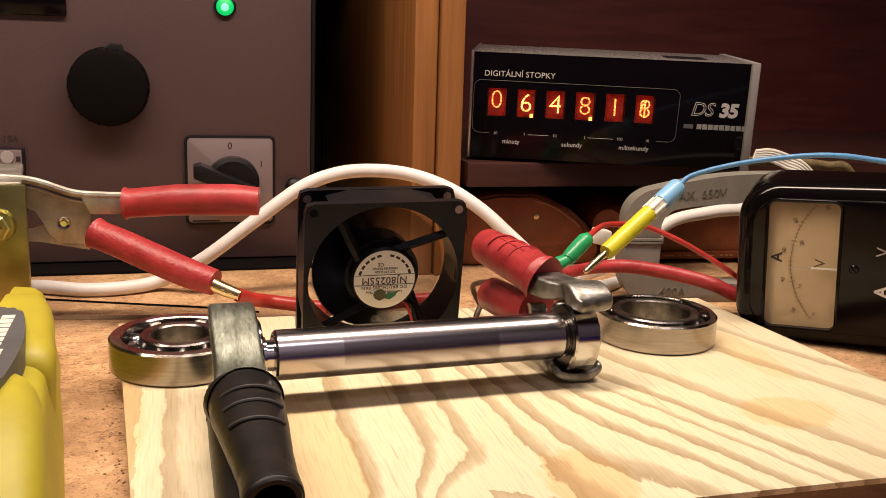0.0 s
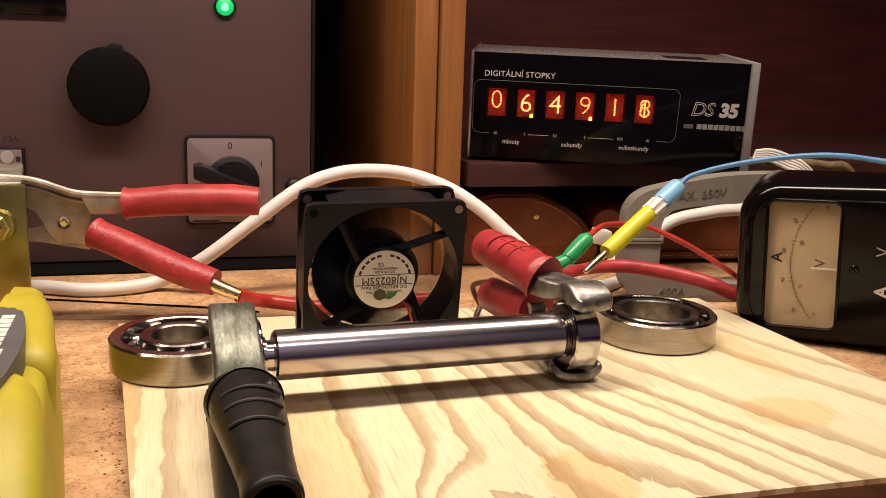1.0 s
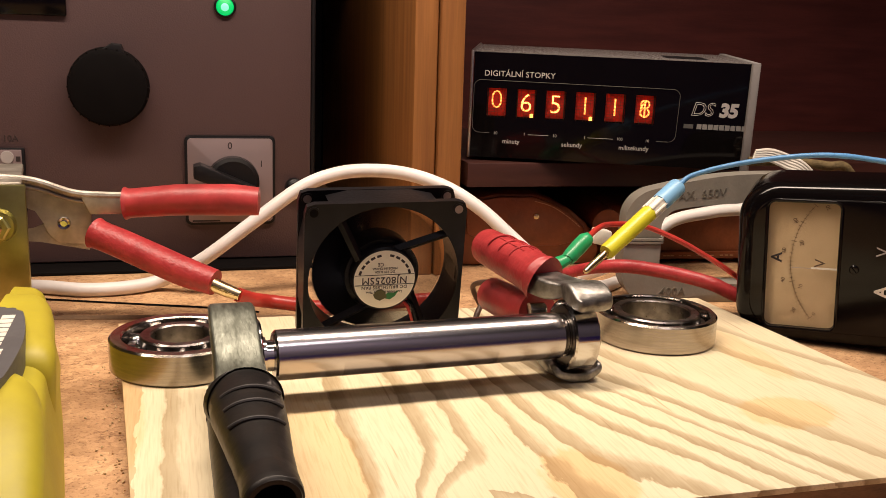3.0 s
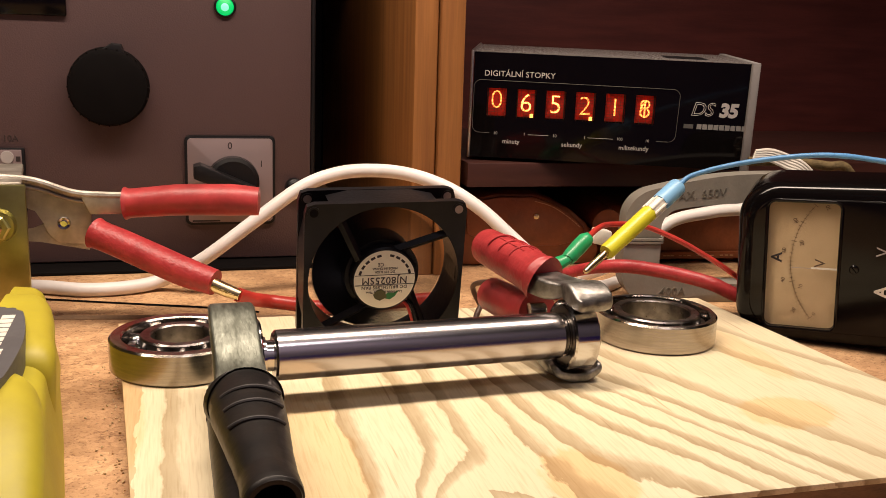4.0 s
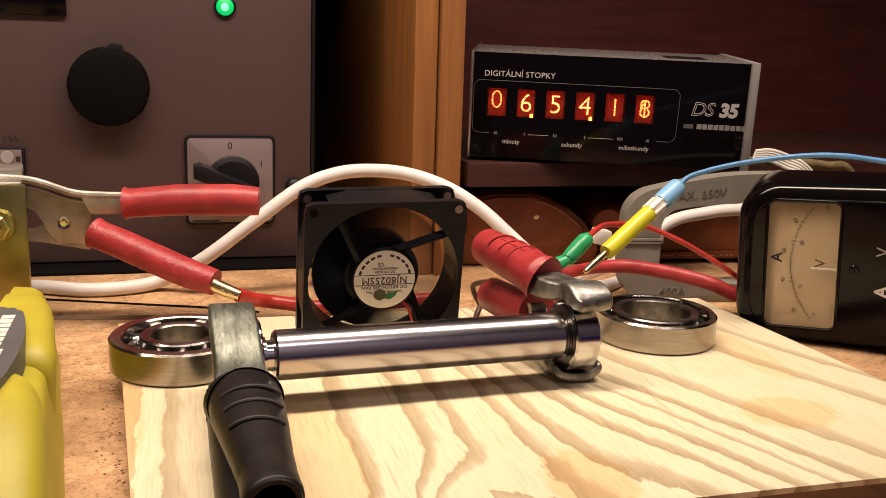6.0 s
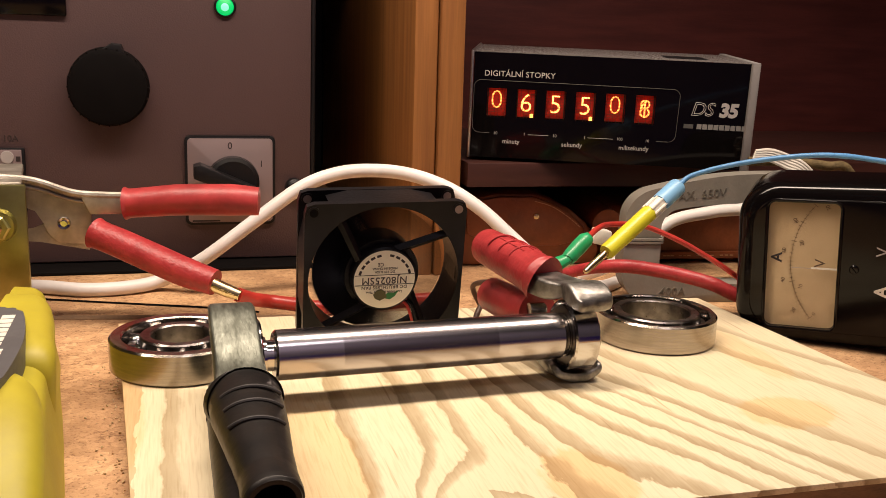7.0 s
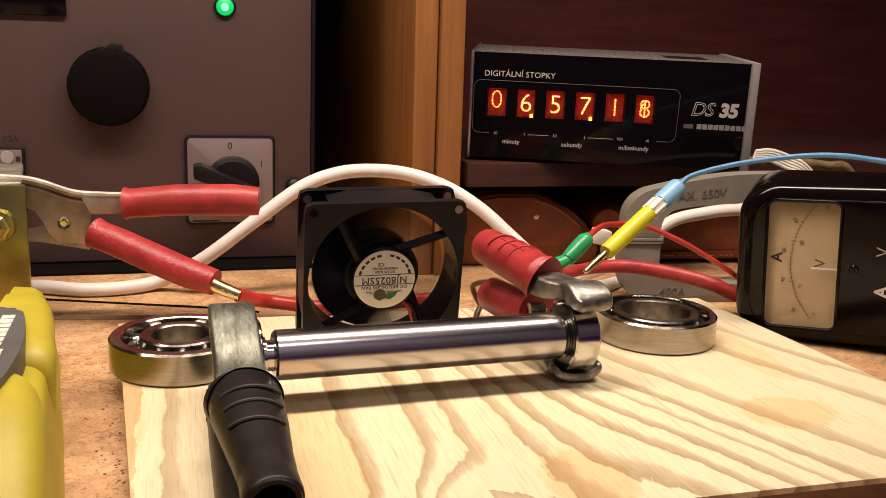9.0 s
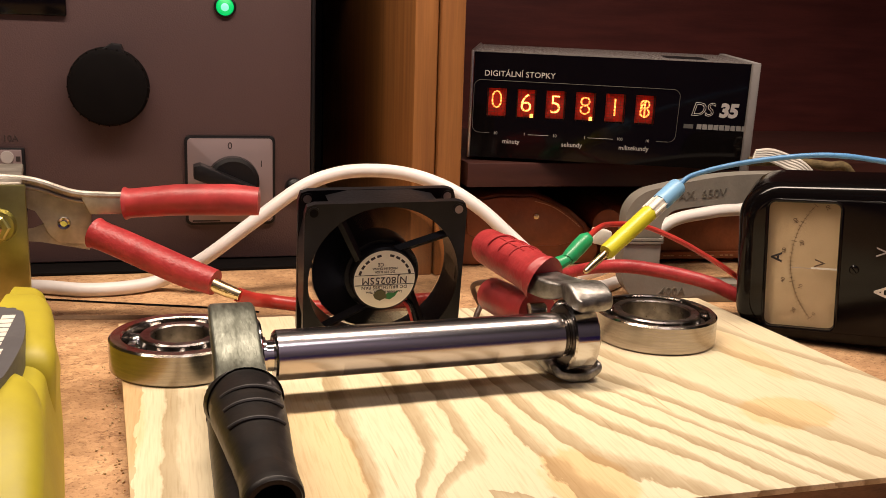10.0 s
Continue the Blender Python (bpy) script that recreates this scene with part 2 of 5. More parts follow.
PLATED = mat("dull_plated_steel", (0.70, 0.65, 0.57), 0.56, 1.0, other=(0.44, 0.39, 0.33), scale=60, bump=0.08, bump_scale=420, fine=0.3)
BRASSY = mat("yellow_zinc", (0.60, 0.55, 0.22), 0.36, 1.0, other=(0.40, 0.36, 0.13), scale=35, bump=0.1, bump_scale=200, fine=0.2)
BRASS = mat("brass", (0.75, 0.60, 0.34), 0.25, 1.0, scale=90)
RUBBER = mat("black_rubber", (0.010, 0.009, 0.009), 0.40, other=(0.018, 0.014, 0.012), scale=60, bump=0.10, bump_scale=300, spec=0.25)
RED = mat("red_vinyl", (0.52, 0.048, 0.052), 0.42, other=(0.36, 0.026, 0.030), scale=60, bump=0.35, bump_scale=420, fine=0.35)
RED_DIRTY = mat("dirty_red_vinyl", (0.56, 0.055, 0.058), 0.42, other=(0.33, 0.030, 0.030), scale=45, bump=0.25, bump_scale=190, fine=0.4)
RED_WIRE = mat("red_wire", (0.46, 0.035, 0.026), 0.35, scale=60, spread=0.3)
WHITE_WIRE = mat("white_cable", (0.85, 0.81, 0.79), 0.36, other=(0.76, 0.71, 0.68), scale=30, fine=0.08)
BROWN_WIRE = mat("brown_wire", (0.085, 0.048, 0.034), 0.4, scale=60, spread=0.3)
BLUE = mat("blue_vinyl", (0.10, 0.28, 0.55), 0.35, scale=50)
LIGHT_BLUE = mat("light_blue_plastic", (0.22, 0.46, 0.72), 0.38, scale=60)
GREEN = mat("green_plastic", (0.02, 0.36, 0.13), 0.32, scale=70, spread=0.3, bump=0.1, bump_scale=300)
YELLOW = mat("yellow_plastic", (0.62, 0.58, 0.03), 0.35, scale=60, spread=0.15)
HOLSTER = mat("yellow_holster", (0.49, 0.42, 0.030), 0.5, other=(0.40, 0.325, 0.022), scale=22, bump=0.08, bump_scale=260, fine=0.12)
WHITE = mat("white_plastic", (0.78, 0.74, 0.66), 0.4, scale=60)
FAN_BLACK = mat("black_plastic", (0.009, 0.008, 0.0095), 0.40, other=(0.006, 0.005, 0.006), scale=60, bump=0.1, bump_scale=500, spec=0.2)
PSU_GREY = mat("grey_powder_coat", (0.088, 0.050, 0.050), 0.5, other=(0.079, 0.045, 0.045), scale=9, bump=0.25, bump_scale=900, fine=0.1)
SATIN = mat("satin_plate", (0.27, 0.205, 0.205), 0.35, 0.3, scale=20, spread=0.08)
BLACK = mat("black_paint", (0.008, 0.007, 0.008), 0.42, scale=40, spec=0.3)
MATTE = mat("matte_black", (0.006, 0.005, 0.005), 0.6, scale=60, spec=0.05)
BAKELITE = mat("bakelite", (0.004, 0.003, 0.003), 0.12, scale=25, bump=0.02, bump_scale=60, spec=0.24)
GLASSY = mat("black_glass", (0.004, 0.003, 0.003), 0.06, scale=30, spec=0.26)
METER_FACE = mat("dark_grey_panel", (0.10, 0.095, 0.10), 0.45, scale=40)
CORD = mat("olive_braid", (0.16, 0.11, 0.045), 0.8, other=(0.09, 0.06, 0.02), scale=300, bump=0.5, bump_scale=900)
DIAL_INK = mat("faded_dial_ink", (0.15, 0.085, 0.045), 0.6, scale=200, spread=0.4)
PAPER = mat("aged_dial_card", (0.66, 0.49, 0.28), 0.45, other=(0.55, 0.385, 0.205), scale=18, fine=0.12)
NEEDLE = mat("ivory_paint", (0.85, 0.80, 0.70), 0.4)
LABEL = mat("label_paper", (0.90, 0.84, 0.70), 0.4, other=(0.84, 0.78, 0.63), scale=30)
INK = mat("ink", (0.03, 0.02, 0.02), 0.6)
PRINT = mat("grey_print", (0.42, 0.39, 0.38), 0.5)
MOULD = mat("moulded_grey", (0.15, 0.135, 0.11), 0.5)
BAR = mat("faded_print", (0.22, 0.21, 0.20), 0.5)
ANODE = mat("anode_wire", (0.10, 0.05, 0.04), 0.5, 0.6)
LINE = mat("dim_print", (0.085, 0.08, 0.078), 0.5)
PALE_PLATE = mat("pale_grey_paint", (0.23, 0.215, 0.21), 0.42, scale=40, spread=0.12, bump=0.05, bump_scale=300)
TOP_COVER = mat("dark_satin_metal", (0.42, 0.38, 0.37), 0.26, 0.65, scale=30, stretch=(1, 8, 1), bump=0.06, bump_scale=300)
# grip rubber in lighter grey: the ribs' highlights are put into the colour
RIB = mat("highlight_grey_rubber", (0.055, 0.050, 0.050), 0.45, scale=80, spread=0.4, bump=0.1, bump_scale=300)
ALU = mat("brushed_aluminium", (0.62, 0.59, 0.58), 0.34, 1.0, scale=40, stretch=(1, 1, 12))
GREY_ABS = mat("grey_abs", (0.27, 0.25, 0.215), 0.45, other=(0.22, 0.20, 0.17), scale=40, bump=0.15, bump_scale=500, fine=0.15)
LEATHER = mat("brown_leather", (0.30, 0.085, 0.028), 0.36, other=(0.17, 0.045, 0.015), scale=30, bump=0.35, bump_scale=350, fine=0.3)
CABINET = mat("oak_veneer", (0.40, 0.170, 0.050), 0.42, other=(0.28, 0.112, 0.034), scale=26, stretch=(6, 6, 0.25), bump=0.12, bump_scale=160, fine=0.3)
DARK_WOOD = mat("dark_mahogany", (0.100, 0.022, 0.017), 0.42, other=(0.066, 0.014, 0.011), scale=30, stretch=(0.4, 4, 4), bump=0.1, bump_scale=200, fine=0.3)
# darker copy of DARK_WOOD that offsets the direct lamp light on the shelf
SHELF_WOOD = mat("dimmed_mahogany", (0.055, 0.016, 0.011), 0.45, other=(0.036, 0.010, 0.007), scale=30, stretch=(0.4, 4, 4), bump=0.1, bump_scale=200, fine=0.3)
LILAC = mat("lilac_plaster", (0.74, 0.65, 0.74), 0.9, scale=4, bump=0.2, bump_scale=90)
VIOLET_BAND = mat("violet_reflection_band", (0.27, 0.17, 0.95), 0.6, scale=4)
PLASTER = mat("plaster", (0.20, 0.16, 0.15), 0.9, scale=5, bump=0.2, bump_scale=90)
GLASS = bpy.data.materials.new("clear_glass")
GLASS.use_nodes = True
GLASS.node_tree.nodes["Principled BSDF"].inputs["Transmission Weight"].default_value = 1.0
GLASS.node_tree.nodes["Principled BSDF"].inputs["Roughness"].default_value = 0.03
GLASS.node_tree.nodes["Principled BSDF"].inputs["IOR"].default_value = 1.2
THREAD = mat("waxed_thread", (0.50, 0.30, 0.15), 0.6)
LEAF = mat("leaf_green_print", (0.03, 0.22, 0.06), 0.5)
BROWN_PRINT = mat("brown_print", (0.10, 0.09, 0.03), 0.5)
DIGIT_GLOW = glow("neon_digit", (1.0, 0.40, 0.10), 4.0, 700)
GAS_GLOW = glow("neon_haze", (1.0, 0.022, 0.005), 0.16, 420)
DIGIT_DIM = glow("neon_digit_behind_mesh", (1.0, 0.30, 0.06), 3.0, 900)
DOT_GLOW = glow("neon_dot", (1.0, 0.36, 0.07), 3.0)
LED_GLOW = glow("green_led", (0.0, 0.62, 0.14), 1.0)
LED_CORE = glow("green_led_core", (0.25, 0.95, 0.55), 1.2)


# ---- mesh helpers ----
def finish(bm, crease=0.6):
    bmesh.ops.recalc_face_normals(bm, faces=bm.faces)
    for f in bm.faces:
        f.smooth = True
    for e in bm.edges:
        if len(e.link_faces) == 2 and e.calc_face_angle() > crease:
            e.smooth = False


def part(name, bm, material, parent=None, label="", m=None, kind=""):
    me = bpy.data.meshes.new(name)
    finish(bm)
    bm.to_mesh(me)
    bm.free()
    me.materials.append(material)
    ob = new(name, me)
    ob.parent = parent
    if m is not None:
        ob.matrix_local = m
    return tagged(ob, label=label, kind=kind)


def thing(name, m, label, category, group=""):
    ob = new(name)
    ob.empty_display_size = 0.01
    ob.matrix_world = m
    return tagged(ob, label, category, group)


def single(name, bm, material, label, category, m=None, group="", kind=""):
    ob = part(name, bm, material)
    if m is not None:
        ob.matrix_world = m
    return tagged(ob, label, category, group, kind)


def box(x0, x1, y0, y1, z0, z1, bevel=0.0, seg=2, bm=None, m=None):
    own = bmesh.new()
    bmesh.ops.create_cube(own, size=1, matrix=Matrix.Translation(((x0 + x1) / 2, (y0 + y1) / 2, (z0 + z1) / 2)) @ Matrix.Diagonal((x1 - x0, y1 - y0, z1 - z0, 1)))
    if bevel:
        bmesh.ops.bevel(own, geom=own.edges[:], offset=bevel, segments=seg, profile=0.5, affect="EDGES", clamp_overlap=True)
    return merge(own, bm, m)


def merge(own, bm=None, m=None):
    if m is not None:
        bmesh.ops.transform(own, matrix=m, verts=own.verts)
    if bm is None:
        return own
    me = bpy.data.meshes.new("tmp")
    own.to_mesh(me)
    own.free()
    bm.from_mesh(me)
    bpy.data.meshes.remove(me)
    return bm


def lathe(profile, n=48, closed=False, bm=None, m=None):
    """Revolves (radius, height) points round z."""
    own = bmesh.new()
    rings = []
    for r, z in profile:
        if r < 1e-6:
            rings.append([own.verts.new((0, 0, z))])
        else:
            rings.append([own.verts.new((r * math.cos(2 * math.pi * i / n), r * math.sin(2 * math.pi * i / n), z)) for i in range(n)])
    pairs = list(zip(rings, rings[1:])) + ([(rings[-1], rings[0])] if closed else [])
    for a, b in pairs:
        for i in range(n):
            j = (i + 1) % n
            if len(a) == 1 and len(b) == 1:
                continue
            if len(a) == 1:
                own.faces.new((a[0], b[i], b[j]))
            elif len(b) == 1:
                own.faces.new((a[i], b[0], a[j]))
            else:
                own.faces.new((a[i], b[i], b[j], a[j]))
    return merge(own, bm, m)


def spline(points, per=10):
    p = [Vector(q) for q in points]
    p = [p[0] * 2 - p[1]] + p + [p[-1] * 2 - p[-2]]
    out = []
    for i in range(1, len(p) - 2):
        for k in range(per):
            t = k / per
            a, b, c, d = p[i - 1], p[i], p[i + 1], p[i + 2]
            out.append(0.5 * ((2 * b) + (c - a) * t + (2 * a - 5 * b + 4 * c - d) * t * t + (3 * b - a - 3 * c + d) * t ** 3))
    out.append(p[-2])
    return out


def sweep(points, radius, n=14, per=10, bm=None, m=None, flat=1.0, up=(0, 0, 1), smooth_path=True):
    """A round (or flattened) rod along a curve; radius is a number or one number for each given point."""
    path = spline(points, per) if smooth_path else [Vector(q) for q in points]
    if isinstance(radius, (int, float)):
        rad = [radius] * len(path)
    else:
        k = (len(radius) - 1) / (len(path) - 1)
        rad = []
        for i in range(len(path)):
            s = i * k
            j = min(int(s), len(radius) - 2)
            rad.append(radius[j] + (radius[j + 1] - radius[j]) * (s - j))
    own = bmesh.new()
    rings = []
    normal = Vector(up)
    for i, p in enumerate(path):
        t = (path[min(i + 1, len(path) - 1)] - path[max(i - 1, 0)]).normalized()
        normal = (normal - t * normal.dot(t))
        normal = normal.normalized() if normal.length > 1e-6 else t.orthogonal().normalized()
        side = t.cross(normal)
        rings.append([own.verts.new(p + (side * math.cos(2 * math.pi * k / n) + normal * flat * math.sin(2 * math.pi * k / n)) * rad[i]) for k in range(n)])
    for a, b in zip(rings, rings[1:]):
        for k in range(n):
            own.faces.new((a[k], b[k], b[(k + 1) % n], a[(k + 1) % n]))
    own.faces.new(rings[0])
    own.faces.new(rings[-1][::-1])
    return merge(own, bm, m)


def loft(sections, bm=None, m=None, cap=True):
    own = bmesh.new()
    rings = [[own.verts.new(v) for v in s] for s in sections]
    n = len(rings[0])
    for a, b in zip(rings, rings[1:]):
        for k in range(n):
            own.faces.new((a[k], b[k], b[(k + 1) % n], a[(k + 1) % n]))
    if cap:
        own.faces.new(rings[0])
        own.faces.new(rings[-1][::-1])
    return merge(own, bm, m)


def rounded(w, h, r, seg=5):
    """Outline of a rounded rectangle about the origin."""
    out = []
    for cx, cy, a0 in ((w / 2 - r, h / 2 - r, 0), (-w / 2 + r, h / 2 - r, 90), (-w / 2 + r, -h / 2 + r, 180), (w / 2 - r, -h / 2 + r, 270)):
        for k in range(seg + 1):
            a = radians(a0 + 90 * k / seg)
            out.append((cx + r * math.cos(a), cy + r * math.sin(a)))
    return out


def plate(outline, z0, z1, bevel=0.0, bm=None, m=None):
    """An outline in x and y, from z0 to z1."""
    own = bmesh.new()
    a = [own.verts.new((x, y, z0)) for x, y in outline]
    b = [own.verts.new((x, y, z1)) for x, y in outline]
    k = len(a)
    for i in range(k):
        own.faces.new((a[i], a[(i + 1) % k], b[(i + 1) % k], b[i]))
    own.faces.new(a[::-1])
    top = own.faces.new(b)
    if bevel:
        bmesh.ops.bevel(own, geom=list(top.edges), offset=bevel, segments=2, profile=0.5, affect="EDGES", clamp_overlap=True)
    return merge(own, bm, m)


FRONT = pose(0, 0, 0, 90)  # turns x, y, z into x, z, -y: flat work that faces the camera


def text(body, size, m, depth=0.0001, spacing=1.0, bold=0.0, shear=0.0, hollow=0.0):
    """Raised lettering from the built-in font, centred; hollow letters are an outline of that thickness."""
    cu = bpy.data.curves.new("letters", "FONT")
    cu.body, cu.size, cu.extrude, cu.offset, cu.shear = body, size, depth, bold, shear
    cu.align_x, cu.align_y, cu.space_character, cu.resolution_u = "CENTER", "CENTER", spacing, 3
    if hollow:
        cu.fill_mode, cu.extrude, cu.bevel_depth, cu.bevel_resolution = "NONE", 0.0, hollow, 1
    ob = new("letters", cu)
    dg = bpy.context.evaluated_depsgraph_get()
    me = bpy.data.meshes.new_from_object(ob.evaluated_get(dg))
    bpy.data.objects.remove(ob)
    bpy.data.curves.remove(cu)
    bm = bmesh.new()
    bm.from_mesh(me)
    bpy.data.meshes.remove(me)
    bmesh.ops.transform(bm, matrix=m, verts=bm.verts)
    return bm


# ---- structure ----
TABLE = -0.012
single("floor", box(-3, 3, -1.3, 1.25, -0.80, -0.75), PLASTER, "plain pale floor of the room", "floor", kind="structure")
single("worktop", box(-0.9, 1.3, 0.12, 1.25, TABLE - 0.03, TABLE, 0.002), CHIP, "worn orange-brown chipboard worktop", "worktop", kind="structure")
# narrow darker brown strip, nearly flush, running slantwise over the worktop
single("worktop_strip", box(-0.5, 0.5, -0.004, 0.004, -0.010, 0.0004, 0.0002, m=pose(0, 0.5875, TABLE, 0, 0, -7.6)), BROWN_STRIP, "dark brown strip across the worktop", "joint strip", kind="structure")
single("bench_base", box(-0.85, 1.25, 0.17, 1.24, -0.75, TABLE - 0.0302, 0.003), DARK_WOOD, "plain dark wooden base under the worktop", "bench base", kind="structure")
single("wall_north", box(-3, 3, 1.25, 1.35, -0.75, 2.5), PLASTER, "plain wall behind the bench", "wall", kind="structure")
# unseen wall set close and pale as a reflector for front fill
single("wall_south", box(-3, 3, -1.4, -1.3, 0.24, 2.5), LILAC, "unseen pale lilac wall added to bounce light and mirror in the shaft", "wall", kind="structure")
# added band out of view, there only to mirror as a violet line in steel
single("wall_reflection_band", box(-3, 3, -1.4, -1.295, -0.75, 0.24), VIOLET_BAND, "unseen blue-violet wall band added for the violet line mirrored in the shaft", "wall", kind="structure")
single("wall_west", box(-3.1, -3, -1.4, 1.35, -0.75, 2.5), PLASTER, "plain wall of the room", "wall", kind="structure")
single("wall_east", box(3, 3.1, -1.4, 1.35, -0.75, 2.5), PLASTER, "plain wall of the room", "wall", kind="structure")
single("ceiling", box(-3, 3, -1.4, 1.35, 2.5, 2.6), PLASTER, "plain ceiling of the room", "ceiling", kind="structure")

cab = thing("cabinet_partition", pose(0.184, 0.668, TABLE, 0, -0.4, 0), "upright oak-veneer cabinet side with a darker edge strip", "cabinet side")
part("side_panel", box(-0.0175, -0.0005, 0.0, 0.43, 0, 0.352, 0.0012), CABINET, cab)
part("edge_strip", box(0.0005, 0.0185, -0.003, 0.43, 0, 0.352, 0.0012), CABINET, cab)
# added board out of view: keeps lamp light off the recess and niche
single("unseen_shade_shelf", box(-0.6, 1.2, 0.76, 1.25, 0.345, 0.37, 0.002), DARK_WOOD, "unseen dark board added over the bench to shade the recess and niche", "shelf", kind="structure")
single("niche_back", box(0.21, 1.2, 0.90, 0.92, TABLE, 0.345), DARK_WOOD, "dark mahogany back of the cabinet niche", "cabinet back", kind="structure")
# the recess's deep shade is put into the black colour of its back
single("recess_back", box(-0.6, 0.165, 1.1, 1.12, TABLE, 0.345), BLACK, "back of the recess beside the power supply, coloured black for its deep shade", "cabinet back", kind="structure")
sh = [(0.2065, 0.662), (0.90, 0.662), (0.90, 0.898), (0.2065, 0.898)]
single("shelf", plate(sh, 0.055, 0.0728, 0.001), SHELF_WOOD, "dark mahogany shelf under the stopwatch", "shelf", kind="structure")

# ---- plywood board ----
ply = [(-0.0150, 0.2905), (0.3580, 0.2905), (0.3319, 0.5430), (-0.0317, 0.5415)]
board = thing("plywood_board", pose(0, 0, 0), "pale pine plywood board with bold flame grain on the worktop", "board")
part("face_veneer", plate(ply, -0.0025, 0.0, 0.0003), PLY, board)
inner = [(x * 0.998 + 0.0003, y * 0.998 + 0.0008) for x, y in ply]
part("core", plate(inner, TABLE, -0.0025), PLY_EDGE, board, "brown rough-sawn plywood edge")


# ---- bearings ----
def big_bearing(m, label, bore, shoulder, lip, turn):
    b = thing("ball_bearing", m, label, "bearing", "large bearings on the board")
    R, H = 0.034, 0.016
    mid, gap = (shoulder + lip) / 2, lip - shoulder
    out = [(R - 0.001, 0), (R, 0.001), (R, H - 0.001), (R - 0.001, H), (lip + 0.0008, H), (lip, H - 0.0008), (lip, 0.0118), (lip + 0.0014, H / 2), (lip, 0.0042), (lip, 0.0008), (lip + 0.0008, 0)]
    part("outer_ring", lathe(out, 96, True), RING_STEEL, b)
    inn = [(bore, 0.0008), (bore + 0.0008, 0), (shoulder - 0.0008, 0), (shoulder, 0.0008), (shoulder, 0.0042), (shoulder - 0.0014, H / 2), (shoulder, 0.0118), (shoulder, H - 0.0008), (shoulder - 0.0008, H), (bore + 0.0008, H), (bore, H - 0.0008)]
    part("inner_ring", lathe(inn, 96, True), WORN_RING, b)
    r = gap / 2 + 0.0011
    ball = bmesh.new()
    bmesh.ops.create_uvsphere(ball, u_segments=20, v_segments=12, radius=r)
    count = 9
    first = part("ball", ball, CHROME, b, m=pose(mid * math.cos(turn), mid * math.sin(turn), H / 2))
    for i in range(1, count):
        a = turn + i * 2 * math.pi / count
        o = new("ball", first.data)
        o.parent = b
        o.matrix_local = pose(mid * math.cos(a), mid * math.sin(a), H / 2)
    cage = [(mid - gap * 0.22, 0.0046), (mid + gap * 0.22, 0.0046), (mid + gap * 0.22, 0.0105), (mid - gap * 0.22, 0.0105)]
    part("cage", lathe(cage, 72, True), DARK_STEEL, b)
    part("grease_shield", lathe([(shoulder - 0.0005, 0.0030), (lip + 0.0005, 0.0030), (lip + 0.0005, 0.0036), (shoulder - 0.0005, 0.0036)], 72, True), MATTE, b)
    return b


big_bearing(pose(0.2625, 0.4715, 0), "large open steel ball bearing lying flat on the plywood", 0.0192, 0.0245, 0.0299, 0.1)
big_bearing(pose(0.0015, 0.4700, 0), "large open steel ball bearing overhanging the plywood corner", 0.0140, 0.0196, 0.0276, 3.35)

# ---- shaft and its small bearings ----
SY, SZ = 0.414, 0.023
SHAFT_X0, SHAFT_L = 0.0408, 0.1395
AXLE = pose(SHAFT_X0, SY - 0.0045, SZ, 0, 0, 3.0)
shaft = thing("steel_shaft", AXLE, "turned steel shaft spinning between two clamped bearings", "shaft")
LAY = pose(0, 0, 0, 0, 90, 0)
body = [(0, 0), (0.0102, 0), (0.0114, 0.0010), (0.0114, SHAFT_L - 0.0012), (0.0103, SHAFT_L), (0, SHAFT_L)]
part("shaft_body", lathe(body, 96, m=LAY), SHAFT, shaft)
part("journal", lathe([(0, -0.022), (0.0078, -0.022), (0.0085, -0.021), (0.0085, -0.0036), (0.0070, -0.0034), (0.0070, 0.0005), (0, 0.0005)], 48, m=LAY), CHROME, shaft)
part("journal", lathe([(0, SHAFT_L - 0.0005), (0.0098, SHAFT_L - 0.0005), (0.0098, SHAFT_L + 0.0015), (0.0085, SHAFT_L + 0.0018), (0.0085, SHAFT_L + 0.013), (0, SHAFT_L + 0.0135)], 48, m=LAY), CHROME, shaft)


def small_bearing(x, w, label):
    b = thing("clamped_bearing", AXLE @ pose(x, 0, 0), label, "bearing", "small bearings on the shaft")
    out = [(0.0164, 0), (0.0173, 0.0008), (0.0173, w - 0.0008), (0.0164, w), (0.0148, w), (0.0148, 0)]
    part("outer_ring", lathe(out, 72, True, m=LAY), CHROME, b)
    part("seal", lathe([(0.0108, 0.0010), (0.0147, 0.0007), (0.0147, w - 0.0007), (0.0108, w - 0.0010)], 60, True, m=LAY), DARK_STEEL, b)
    part("inner_ring", lathe([(0.0086, 0.0002), (0.0105, 0.0002), (0.0105, w - 0.0002), (0.0086, w - 0.0002)], 60, True, m=LAY), STEEL, b)


small_bearing(-0.0190, 0.0130, "small steel ball bearing gripped by the black-handled clamp")
small_bearing(SHAFT_L + 0.0016, 0.0130, "small steel ball bearing gripped by the red-handled clamp")


